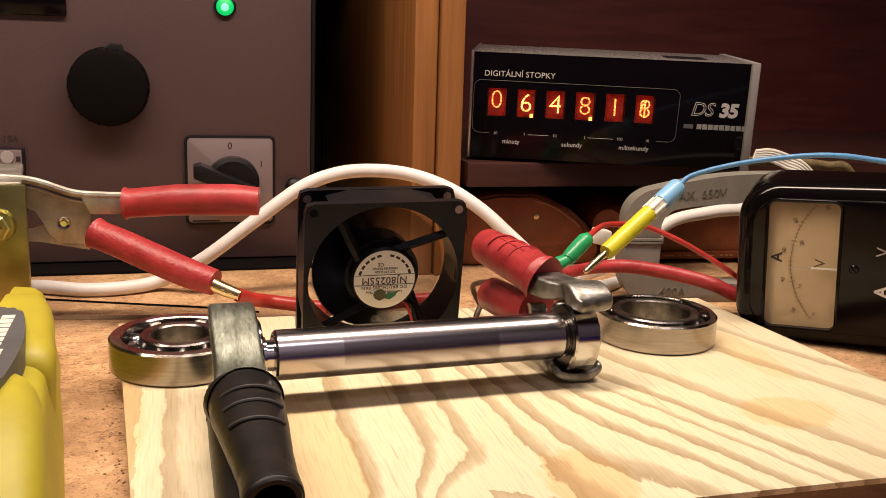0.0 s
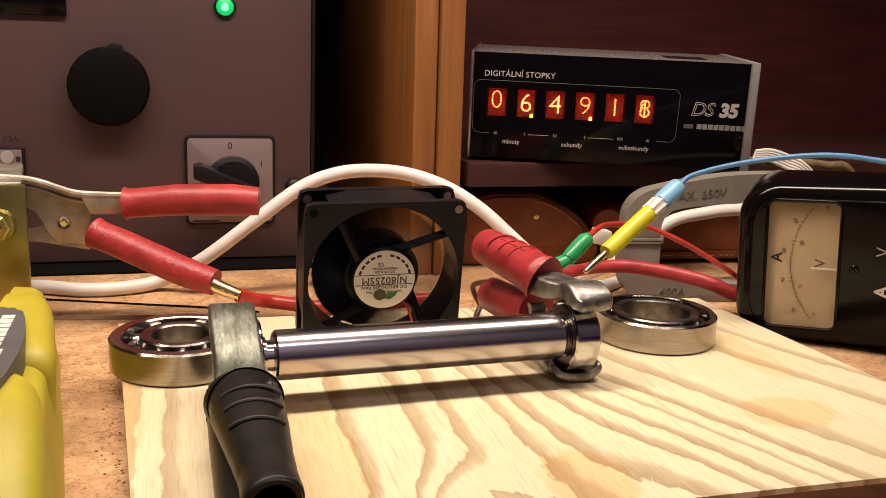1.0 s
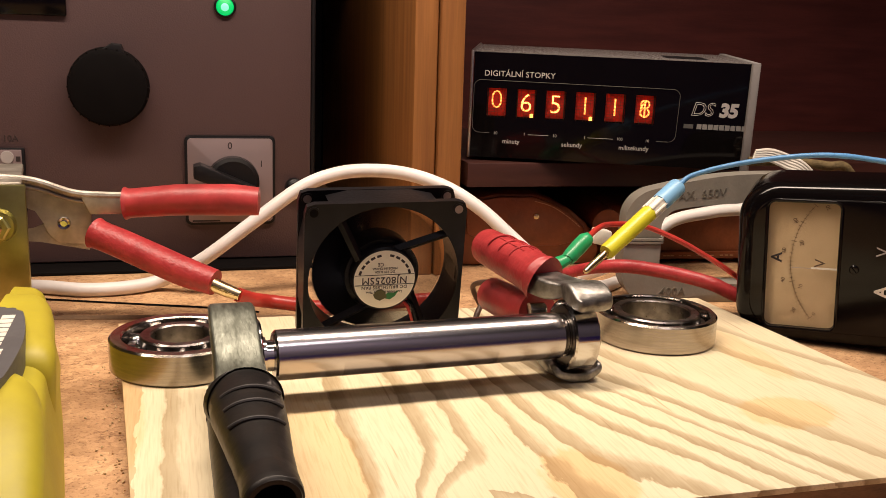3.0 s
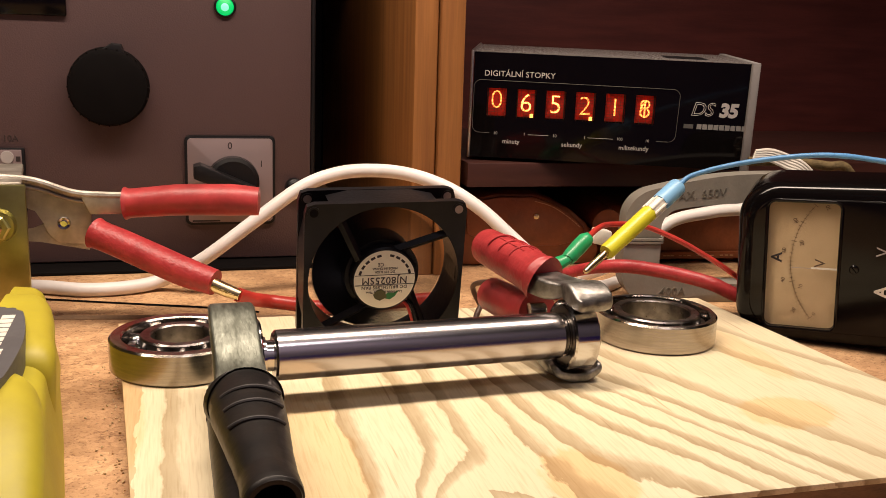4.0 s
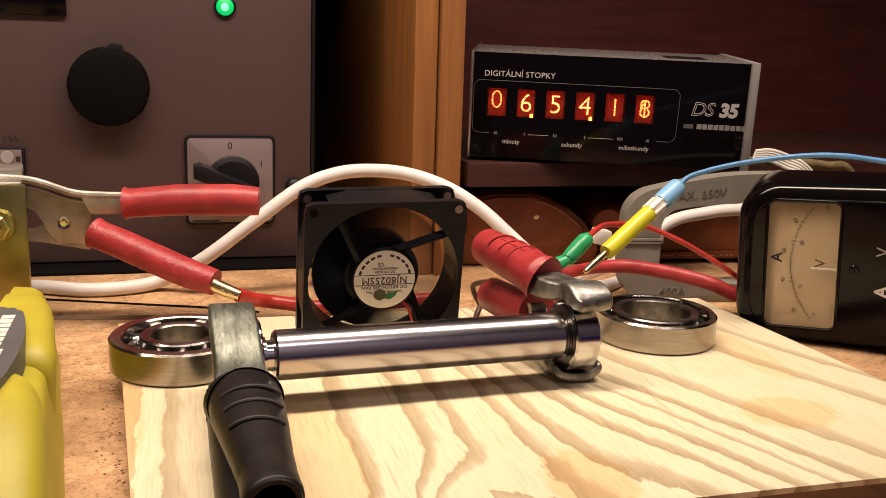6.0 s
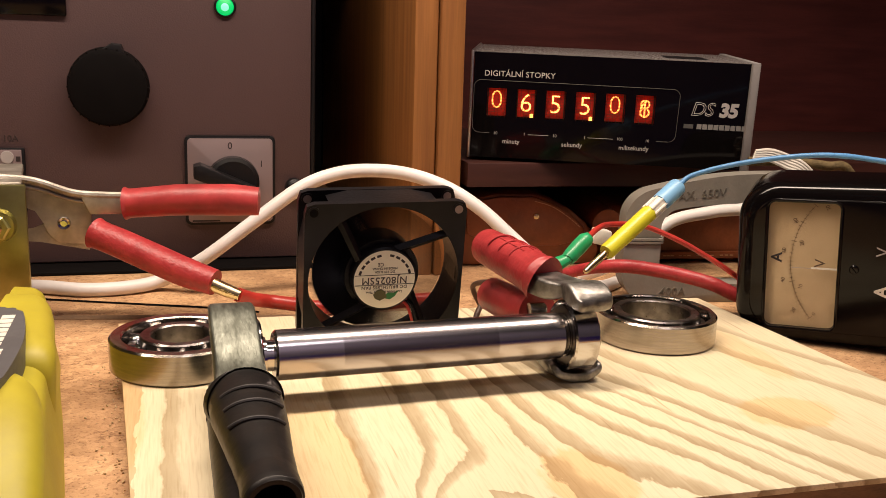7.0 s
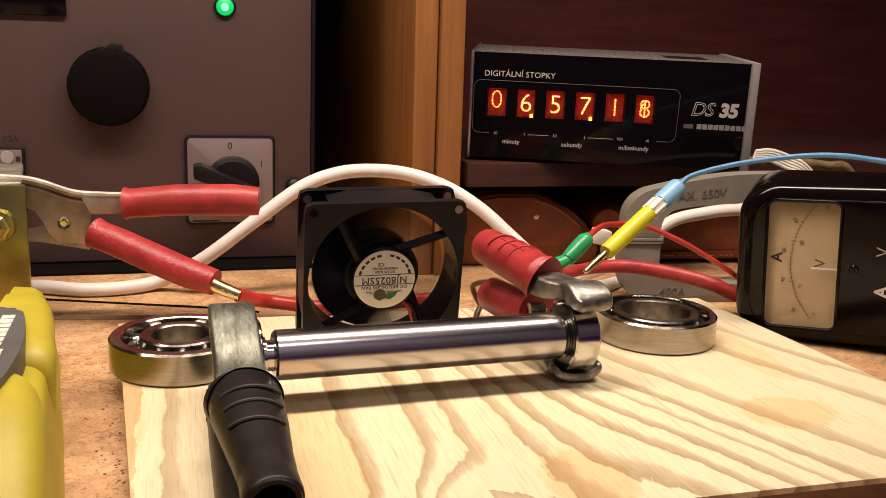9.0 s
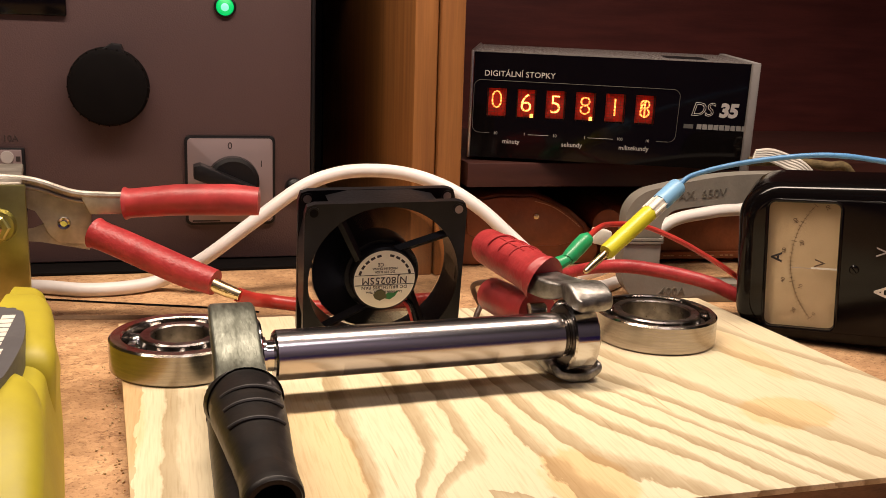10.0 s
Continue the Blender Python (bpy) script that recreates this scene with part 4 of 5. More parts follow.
def face_text(body, x, z, size, material, spacing=1.0, bold=0.0, shear=0.0):
    part("panel_text", text(body, size, pose(x, -0.0002, z) @ FRONT, spacing=spacing, bold=bold, shear=shear), material, front)


face_text("DIGITÁLNÍ STOPKY", 0.0370, 0.0612, 0.0057, PRINT, 1.04, 0.00005)
face_text("10", 0.0216, 0.0180, 0.0030, PRINT)
face_text("1", 0.0428, 0.0180, 0.0030, PRINT)
face_text("10", 0.0650, 0.0181, 0.0030, PRINT)
face_text("1", 0.0868, 0.0181, 0.0030, PRINT)
face_text("100", 0.1122, 0.0183, 0.0030, PRINT)
face_text("10", 0.1322, 0.0180, 0.0030, PRINT)
face_text("minuty", 0.0333, 0.0123, 0.0046, PRINT, 1.0, 0.00004)
face_text("sekundy", 0.0779, 0.0121, 0.0046, PRINT, 1.0, 0.00004)
face_text("milisekundy", 0.1229, 0.0121, 0.0046, PRINT, 1.0, 0.00004)
part("panel_text", text("DS", 0.0135, pose(0.1690, -0.0001, 0.0424) @ FRONT, spacing=0.95, shear=0.25, hollow=0.00022), PRINT, front)
face_text("35", 0.1878, 0.0422, 0.0132, PRINT, 0.98, 0.0007, 0.12)
for x0, x1 in ((0.0455, 0.0605), (0.0890, 0.1075)):
    part("panel_line", box(x0, x1, -0.0002, 0.0002, 0.0179, 0.0182), PRINT, front)
part("maker_mark", box(0.1572, 0.1640, -0.0002, 0.0002, 0.0288, 0.0318), LINE, front)
for i in range(9):
    part("maker_mark", box(0.1665 + 0.0040 * i, 0.1699 + 0.0040 * i, -0.0002, 0.0002, 0.0285, 0.0322), BAR, front)
ol = [(0.0170, 0.0180), (0.0100, 0.0180)]
ol += [(0.0095 - 0.0052 * math.sin(a), 0.0232 - 0.0052 * math.cos(a)) for a in [radians(90 * k / 8) for k in range(9)]]
ol += [(0.0095 - 0.0052 * math.cos(a), 0.0512 + 0.0052 * math.sin(a)) for a in [radians(90 * k / 8) for k in range(9)]]
ol += [(0.1475 + 0.0052 * math.sin(a), 0.0508 + 0.0052 * math.cos(a)) for a in [radians(90 * k / 8) for k in range(9)]]
ol += [(0.1470 + 0.0052 * math.cos(a), 0.0232 - 0.0052 * math.sin(a)) for a in [radians(90 * k / 8) for k in range(9)]]
ol += [(0.1385, 0.0180)]
part("panel_line", sweep([(x, 0.0, z) for x, z in ol], 0.00022, 6, 1, smooth_path=False, up=(0, 1, 0)), LINE, front)

RAD = 0.032
drums = []
for i, cx in enumerate(CX):
    drum = part("digit_drum", lathe([(0, -0.0060), (RAD, -0.0060), (RAD, 0.0060), (0, 0.0060)], 80, m=LAY), GAS_GLOW, st, "dim red glowing neon tube behind a digit", m=pose(cx, 0.0030 + RAD, CZ))
    for k in range(10):
        lit = DIGIT_GLOW if k in (4, 5, 6, 7) and i < 5 else DIGIT_DIM
        num = bmesh.new()
        for ch in ((str(k),) if i < 5 else (str((k * 7 + 8) % 10), str((k * 3 + 6) % 10), str((k * 7 + 1) % 10))):
            high = 0.0016 if k == 0 and i < 5 else 0.0
            merge(text(ch, 0.0195, pose(0, 0, 0, 36 * k) @ pose(0, -RAD - 0.0003, high) @ FRONT, depth=0.0002, bold=-0.00024 if lit is DIGIT_GLOW else -0.00036), num)
        part("digit", num, lit, drum, "bright orange glowing digit" if lit is DIGIT_GLOW else "dim red-orange glowing digit")
    drums.append(drum)
    part("tube_socket", box(cx - 0.0078, cx + 0.0078, 0.0022, 0.0030, CZ - WH - 0.003, CZ - WH + 0.0008), MATTE, st)
for i, cx in enumerate(CX):
    wires = bmesh.new()
    for k in range(6):
        x = cx - 0.0062 + 0.00248 * k
        box(x - 0.00011, x + 0.00011, 0.0013, 0.0015, CZ - WH, CZ + WH, bm=wires)
    for k in range(9):
        z = CZ - WH + 0.00233 * (k + 0.6)
        box(cx - WW, cx + WW, 0.0015, 0.0017, z - 0.00011, z + 0.00011, bm=wires)
    part("anode_mesh", wires, ANODE, st, "fine wire anode mesh", kind="stuff")
for i in (1, 3):
    part("decimal_point", box(CX[i] + 0.0032, CX[i] + 0.0056, 0.0010, 0.0022, CZ - 0.0098, CZ - 0.0070, 0.0003), DOT_GLOW, st, "small glowing decimal point")

# ---- panel meter ----
mt_pose = Matrix.Translation((0.3472, 0.4902, -0.0027)) @ Euler((radians(1.3), radians(-3.4), radians(-38.25))).to_matrix().to_4x4()
mt = thing("panel_meter", mt_pose, "glossy black bakelite volt and ampere meter on its side", "meter")
MW, MH = 0.0402, 0.0774
case = []
cx0, cz0 = 0.0495, 0.0388
for y, g in [(0.058, 0.0)] + [(0.0085 * (1 - math.sin(a)), -0.0085 * (1 - math.cos(a))) for a in [radians(15 * k) for k in range(7)]] + [(-0.0010, -0.0092)]:
    case.append([(cx0 + a, y, cz0 + b) for a, b in rounded(0.134 + 2 * g, 0.0980 + 2 * g, 0.022 + g * 0.6, 10)])
win = [(MW / 2 + a, -0.0012, MH / 2 + b) for a, b in rounded(MW, MH, 0.004, 10)]
win2 = [(x, 0.0035, z) for x, y, z in win]
part("case", loft(case + [win, win2], cap=True), BAKELITE, mt)
dial = part("dial", plate(rounded(MW - 0.0003, MH - 0.0003, 0.004), -0.0032, -0.0028, m=pose(MW / 2, 0, MH / 2) @ FRONT), PAPER, mt, "aged cream dial card with black scale")
part("bezel_lip", sweep([(MW / 2 + a, -0.0012, MH / 2 + b) for a, b in rounded(MW + 0.0012, MH + 0.0012, 0.0045, 6) + rounded(MW + 0.0012, MH + 0.0012, 0.0045, 6)[:1]], 0.0010, 8, 1, smooth_path=False, up=(0, 1, 0)), BAKELITE, mt)
AR, AX, AZ = 0.0544, 0.0681, 0.0405
for k in range(31):
    a = radians(180 + 39.5 - 79 * k / 30)
    long_tick = 0.0034 if k % 5 == 0 else 0.0020
    part("tick", box(-long_tick / 2, long_tick / 2, 0.0025, 0.00278, -0.00011, 0.00011, m=pose(AX + AR * math.cos(a), 0, AZ + AR * math.sin(a), 0, -math.degrees(a))), DIAL_INK, dial)
arcp = [(AX + AR * math.cos(a), 0.0027, AZ + AR * math.sin(a)) for a in [radians(140.5 + 79 * k / 30) for k in range(31)]]
part("scale_arc", sweep(arcp, 0.00010, 5, 1, smooth_path=False, up=(0, 1, 0)), DIAL_INK, dial)


def dial_text(body, x, z, size, turn=90.0, bold=0.0):
    part("dial_text", text(body, size, pose(x, 0.0027, z) @ FRONT @ pose(0, 0, 0, 0, 0, turn), bold=bold), INK if body == "A" else DIAL_INK, dial)


dial_text("A", 0.0058, 0.0425, 0.0088, 90, 0.0002)
dial_text("V", 0.0305, 0.0402, 0.0088, 90)
for s, x, z, tt in (("0", 0.0285, 0.0085, 60), ("20", 0.0168, 0.0100, 65), ("40", 0.0098, 0.0285, 80), ("60", 0.0098, 0.0470, 95), ("80", 0.0155, 0.0655, 115), ("10", 0.0200, 0.0250, 75), ("20", 0.0195, 0.0520, 100), ("30", 0.0330, 0.0740, 120)):
    dial_text(s, x, z, 0.0033, tt)
part("needle", box(0.0255, 0.0398, 0.0010, 0.0016, 0.0368, 0.0378), NEEDLE, mt, "white needle end")
part("needle_tip", box(0.0140, 0.0255, 0.0012, 0.0015, 0.0369, 0.0372), PRINT, mt)
gl = part("glass", plate(rounded(MW - 0.0004, MH - 0.0004, 0.004), 0.0000, 0.0008, m=pose(MW / 2, 0, MH / 2) @ FRONT), GLASS, mt, "clear glass")
gl.visible_shadow = False
part("zero_screw", lathe([(0, 0.0012), (0.0022, 0.0010), (0.0027, 0.0005), (0.0027, 0.0), (0, 0)], 28, m=pose(0.0490, -0.0012, 0.0385, 90)), BAKELITE, mt)
part("screw_slot", box(-0.0020, 0.0020, -0.0026, -0.0022, -0.0003, 0.0003, m=pose(0.0490, 0, 0.0385, 0, 50)), MATTE, mt)
part("terminal_letter", text("A", 0.0098, pose(0.0645, -0.0015, 0.0262) @ FRONT @ pose(0, 0, 0, 0, 0, 90), bold=0.0003), WHITE, mt)
part("terminal_letter", text("V", 0.0098, pose(0.0640, -0.0015, 0.0500) @ FRONT @ pose(0, 0, 0, 0, 0, 90)), PRINT, mt)

# ---- clamp ammeter jaws ----
cm = thing("clamp_ammeter", pose(0.2945, 0.588, TABLE, 0, 0, -9), "grey plastic jaws of a clamp ammeter round the cables", "clamp meter")


def jaw(outline, t, m=None):
    return plate(outline, -t / 2, t / 2, 0.0012, m=FRONT)


rim = [(p.x, p.z) for p in spline([(0.0010, 0, 0.0460), (0.0010, 0, 0.0570), (0.0030, 0, 0.0660), (0.0100, 0, 0.0745), (0.0240, 0, 0.0800), (0.070, 0, 0.0890), (0.125, 0, 0.092)], 5)]
hollow = [(p.x, p.z) for p in spline([(0.125, 0, 0.073), (0.075, 0, 0.0700), (0.042, 0, 0.0662), (0.0310, 0, 0.0622), (0.0268, 0, 0.0550), (0.0265, 0, 0.0445)], 5)]
top = [(0.0010, 0.0445)] + rim + hollow
part("upper_jaw", jaw(top, 0.015), GREY_ABS, cm)
foot_in = [(p.x, p.z) for p in spline([(0.0270, 0, 0.0400), (0.0270, 0, 0.0270), (0.0300, 0, 0.0190), (0.040, 0, 0.0155), (0.065, 0, 0.0140), (0.125, 0, 0.012)], 5)]
foot_out = [(p.x, p.z) for p in spline([(0.022, 0, 0.0), (0.0120, 0, 0.0025), (0.0050, 0, 0.0090), (0.0015, 0, 0.0180), (0.0005, 0, 0.0300)], 5)]
low = [(0.0005, 0.0415), (0.0270, 0.0415)] + foot_in + [(0.125, 0.0)] + foot_out
part("lower_jaw", jaw(low, 0.017), GREY_ABS, cm)
for z in (0.0415, 0.0435):
    part("jaw_lip", plate(rounded(0.030, 0.019, 0.002), z, z + 0.0014, m=pose(0.0136, 0, 0)), GREY_ABS, cm)
part("moulded_text", text("MAX. 650V", 0.0082, pose(0.050, -0.0077, 0.0755, 0, -6) @ FRONT, depth=0.0002, spacing=1.05), MOULD, cm)
part("moulded_text", text("400A", 0.0085, pose(0.038, -0.0087, 0.0075) @ FRONT, depth=0.0002), MOULD, cm)

# ---- leather cases ----
def seam(parent, pts, n, proud):
    """A row of stitches along a line of x, z points on a front at -y."""
    path = spline([(x, proud, z) for x, z in pts], 20)
    for k in range(n):
        p = path[int((k + 0.5) / n * (len(path) - 2))]
        q = path[int((k + 0.5) / n * (len(path) - 2)) + 1]
        turn = -math.degrees(math.atan2(q.z - p.z, q.x - p.x))
        part("stitch", box(-0.0013, 0.0013, -0.0005, 0.0004, -0.0003, 0.0003, m=pose(p.x, p.y, p.z, 0, turn)), THREAD, parent)


c1 = thing("leather_case", pose(0.272, 0.742, TABLE, 0, 0, -4), "brown leather instrument case with a rounded stitched flap", "leather case", "leather cases in the niche")
hump = [(-0.058, 0.0), (-0.058, 0.044), (-0.050, 0.053), (-0.030, 0.0575), (0.0, 0.0575), (0.016, 0.053), (0.030, 0.045), (0.044, 0.034), (0.054, 0.024), (0.056, 0.012), (0.056, 0.0)]
part("body", plate(hump, -0.060, 0.055, 0.004, m=FRONT), LEATHER, c1)
flap = [(-0.052, 0.026), (-0.054, 0.046), (-0.046, 0.0515), (-0.028, 0.0550), (0.0, 0.0550), (0.014, 0.0505), (0.028, 0.0425), (0.042, 0.0315), (0.044, 0.022), (0.020, 0.016), (-0.030, 0.018)]
fl = part("flap", plate(flap, 0.055, 0.0585, 0.0014, m=FRONT), LEATHER, c1)
seam(fl, [(0.0, 0.0520), (0.014, 0.0478), (0.027, 0.0402), (0.040, 0.0300)], 14, -0.0586)
part("snap_stud", lathe([(0, 0.0018), (0.0022, 0.0012), (0.0026, 0), (0, 0)], 20, m=pose(0.002, -0.0585, 0.040, 90)), BRASS, fl)
c2 = thing("leather_case", pose(0.398, 0.735, TABLE, 0, 0, -4), "low brown leather case with a rolled edge and stitched seam", "leather case", "leather cases in the niche")
part("body", box(-0.068, 0.090, -0.055, 0.055, 0, 0.046, 0.010, 4), LEATHER, c2)
part("rolled_edge", sweep([(-0.066, -0.062, 0.034), (-0.066, -0.02, 0.036), (-0.066, 0.04, 0.036)], [0.0118, 0.0122, 0.0120], 24, 6), LEATHER, c2)
wl = part("welt", box(-0.066, 0.088, -0.0590, -0.0552, 0.004, 0.010, 0.0012), LEATHER, c2)
seam(wl, [(-0.060, 0.007), (0.0, 0.007), (0.084, 0.007)], 30, -0.0592)

# ---- bracket, big crocodile clamp ----
bk = thing("steel_bracket", pose(-0.0788, 0.5640, TABLE), "yellow zinc-plated steel angle bracket with a hex bolt", "bracket")
part("upright", box(-0.060, 0, 0, 0.004, 0, 0.0868, 0.0008), BRASSY, bk)
part("top_flange", plate([(-0.060, 0.0042), (-0.0025, 0.0042), (-0.0110, 0.078), (-0.060, 0.078)], 0.0836, 0.0876, 0.0008), PLATED, bk)
bolt = part("bolt", lathe([(0, 0.0050), (0.0085, 0.0045), (0.0095, 0.0), (0, 0)], 32, m=pose(-0.0145, 0, 0.0645, 90)), BRASSY, bk)
part("nut", lathe([(0, 0.0095), (0.0060, 0.0095), (0.0072, 0.0085), (0.0072, 0.0045), (0, 0.0045)], 6, m=pose(-0.0145, 0, 0.0645, 90)), BRASSY, bolt)
part("thread_end", lathe([(0, 0.0130), (0.0024, 0.0130), (0.0032, 0.0120), (0.0032, 0.009), (0, 0.009)], 16, m=pose(-0.0145, 0, 0.0645, 90)), BRASS, bolt)

ac = thing("crocodile_clamp", pose(-0.0622, 0.5903, 0.0481) @ Matrix.Scale(0.94, 4), "plated steel welding clamp with two red vinyl handles", "clamp")
jaws = [(-0.045, 0.028), (-0.018, 0.0265), (0.006, 0.0190), (0.030, 0.0175), (0.036, 0.0165), (0.036, 0.0055), (0.016, 0.0060), (0.016, -0.002), (0.012, -0.0135), (-0.004, -0.0125), (-0.0100, -0.006), (-0.0115, 0.001), (-0.016, 0.0085), (-0.026, 0.0125), (-0.045, 0.013)]
part("jaw_plate", plate(jaws, 0.0, 0.0022, 0.0006, m=FRONT), PLATED, ac)
part("jaw_rim", sweep([(-0.045, -0.004, 0.0295), (-0.018, -0.004, 0.0275), (0.006, -0.004, 0.0195), (0.024, -0.004, 0.0178), (0.040, -0.004, 0.0172)], 0.0024, 10, 8), PLATED, ac)
part("jaw_fold", sweep([(-0.045, -0.0030, 0.0245), (-0.018, -0.0030, 0.0228), (0.006, -0.0030, 0.0148), (0.024, -0.0030, 0.0128), (0.040, -0.0030, 0.0122)], 0.0012, 8, 8), PLATED, ac)
part("lower_jaw", plate([(-0.045, -0.010), (-0.015, -0.012), (0.014, -0.018), (0.018, -0.006), (0.010, 0.000), (-0.011, 0.000), (-0.018, -0.0035), (-0.028, -0.0045), (-0.045, -0.0045)], -0.0024, -0.0002, 0.0005, m=FRONT), PLATED, ac)
part("rivet", lathe([(0, 0.0040), (0.0018, 0.0040), (0.0020, 0.0030), (0.0036, 0.0034), (0.0042, 0.0022), (0, 0.0022)], 24, m=pose(0.0, 0, 0.0, 90)), CHROME, ac)
part("tang", plate([(0.010, 0.0185), (0.045, 0.0165), (0.045, 0.0060), (0.016, 0.0060)], -0.004, 0.0060, 0.0008, m=FRONT), PLATED, ac)
h1 = part("upper_handle", grip([(0.1175, -0.0270, 0.0170), (0.1000, -0.0235, 0.0175), (0.0700, -0.0160, 0.0165), (0.0540, -0.0112, 0.0147), (0.0440, -0.0085, 0.0136), (0.0395, -0.0073, 0.0131), (0.0370, -0.0067, 0.0129)], [0.0088, 0.0099, 0.0098, 0.0095, 0.0092, 0.0093, 0.0104], 1.0), RED_DIRTY, ac, "dirty red vinyl handle sleeve")
h2 = part("lower_handle", grip([(0.0890, -0.0500, -0.0285), (0.0720, -0.0400, -0.0240), (0.0530, -0.0280, -0.0175), (0.0330, -0.0160, -0.0102), (0.0250, -0.0115, -0.0075), (0.0208, -0.0090, -0.0062), (0.0184, -0.0076, -0.0054)], [0.0080, 0.0091, 0.0093, 0.0092, 0.0091, 0.0093, 0.0101], 1.0), RED, ac, "red vinyl handle sleeve")
part("crimp", sweep([(0.0850, -0.0490, -0.0285), (0.0960, -0.0530, -0.0330), (0.1035, -0.0560, -0.0355)], [0.0045, 0.0042, 0.0034], 16, 4), BRASS, ac, "crimped brass cable sleeve")
part("lead", sweep([(0.1020, -0.0555, -0.0350), (0.1119, -0.0482, -0.0405), (0.1240, -0.0397, -0.0450), (0.1396, -0.0450, -0.0461), (0.1516, -0.0514, -0.0463), (0.1832, -0.0503, -0.0463), (0.2203, -0.0439, -0.0463), (0.2406, -0.0429, -0.0463)], 0.0044, 14), RED_WIRE, ac, "thick red insulated lead")

# ---- cables ----
single("white_cable", sweep([(-0.16, 0.668, -0.0075), (-0.0895, 0.6541, -0.0072), (-0.0573, 0.6427, -0.0075), (-0.0294, 0.6445, -0.0072), (-0.0079, 0.6500, -0.0040), (0.0177, 0.6350, 0.0129), (0.0507, 0.6300, 0.0388), (0.0803, 0.6300, 0.0604), (0.1028, 0.6300, 0.0697), (0.1257, 0.6300, 0.0723), (0.1530, 0.6300, 0.0699), (0.1785, 0.6200, 0.0620), (0.2001, 0.6100, 0.0488), (0.2178, 0.6000, 0.0329), (0.2353, 0.5900, 0.0170), (0.2560, 0.5860, 0.0030), (0.2830, 0.5980, -0.0060), (0.3145, 0.6200, -0.0070), (0.345, 0.640, 0.010), (0.365, 0.650, 0.030)], 0.0046, 16, 10), WHITE_WIRE, "thick white cable arching over the fan", "cable")
single("white_cable", sweep([(0.285, 0.630, -0.0065), (0.3050, 0.6180, 0.0050), (0.3355, 0.6120, 0.0299), (0.3501, 0.6120, 0.0384), (0.3700, 0.6120, 0.0423), (0.3958, 0.6120, 0.0448), (0.43, 0.612, 0.042), (0.48, 0.615, 0.005), (0.51, 0.62, -0.0065)], 0.0046, 14), WHITE_WIRE, "thick white cable looping through the clamp meter", "cable")
single("red_cable", sweep([(0.2020, 0.4750, 0.0250), (0.2180, 0.5150, 0.0240), (0.2412, 0.5500, 0.0180), (0.2699, 0.5660, 0.0170), (0.2944, 0.5660, 0.0165), (0.3219, 0.5560, 0.0130), (0.3417, 0.5440, 0.0090), (0.3560, 0.5360, 0.003), (0.385, 0.520, -0.0065), (0.45, 0.52, -0.0065)], [0.0020, 0.0028, 0.0040, 0.0046, 0.0047, 0.0047, 0.0047, 0.0047], 14), RED, "thick red cable running through the clamp meter", "cable")
pg = thing("green_plug", pose(0, 0, 0), "green banana plug on a thin red wire in the clamp", "plug")
part("sleeve", sweep([(0.2085, 0.4770, 0.0455), (0.2110, 0.4785, 0.0475), (0.2170, 0.4820, 0.0515), (0.2219, 0.4850, 0.0545), (0.2225, 0.4855, 0.0549)], [0.0038, 0.0043, 0.0046, 0.0045, 0.0038], 20, 6), GREEN, pg)
part("clip_nose", sweep([(0.1985, 0.4770, 0.0408), (0.2030, 0.4775, 0.0432), (0.2095, 0.4775, 0.0462)], [0.0028, 0.0048, 0.0036], 12, 6, flat=0.8), GREEN, pg)
part("lead", sweep([(0.2215, 0.4850, 0.0543), (0.2382, 0.5029, 0.0575), (0.2550, 0.5190, 0.0560), (0.2811, 0.5300, 0.0520), (0.3026, 0.5240, 0.0440), (0.3228, 0.5156, 0.0328), (0.3405, 0.5150, 0.0220), (0.370, 0.535, 0.005), (0.40, 0.54, -0.0103)], 0.0017, 10), RED_WIRE, pg, "thin red wire")
pb = thing("yellow_plug", pose(0, 0, 0), "yellow and pale blue banana plug on a blue lead", "plug")
A, B = Vector((0.2133, 0.4637, 0.0417)), Vector((0.2833, 0.4962, 0.0828))
at = lambda t: A + (B - A) * t
part("pin", sweep([at(0.0), at(0.01), at(0.1), at(0.24)], [0.0008, 0.0016, 0.0021, 0.0021], 14, 6), BRASS, pb, "brass plug pin")
part("yellow_sleeve", sweep([at(0.225), at(0.23), at(0.40), at(0.42), at(0.43), at(0.66), at(0.665)], [0.0034, 0.0046, 0.0048, 0.0045, 0.0048, 0.0048, 0.0042], 24, 4), YELLOW, pb)
part("white_socket", sweep([at(0.655), at(0.70), at(0.80)], [0.0040, 0.0044, 0.0046], 16, 4), WHITE, pb)
for k in range(8):
    a = 2 * math.pi * k / 8
    u = (B - A).normalized()
    s1 = u.orthogonal().normalized()
    s2 = u.cross(s1)
    o = (s1 * math.cos(a) + s2 * math.sin(a)) * 0.0045
    part("flute", sweep([at(0.67) + o, at(0.81) + o], 0.0008, 6, 1, smooth_path=False), WHITE, pb)
part("blue_sleeve", sweep([at(0.80), at(0.805), at(0.98), at(1.0)], [0.0048, 0.0054, 0.0054, 0.0044], 24, 4), LIGHT_BLUE, pb)
part("lead", sweep([at(0.99), (0.2930, 0.4960, 0.0895), (0.3159, 0.4800, 0.0990), (0.3436, 0.4527, 0.1069), (0.3560, 0.4177, 0.1085), (0.375, 0.36, 0.1060), (0.42, 0.30, 0.07), (0.47, 0.28, -0.0100)], 0.0015, 12), BLUE, pb, "blue insulated lead")
single("white_plug", box(-0.006, 0.006, -0.004, 0.004, -0.005, 0.005, 0.0015, m=pose(0.262, 0.55, 0.0415, 0, 12)), WHITE, "small white plastic cable clip behind the plugs", "clip")
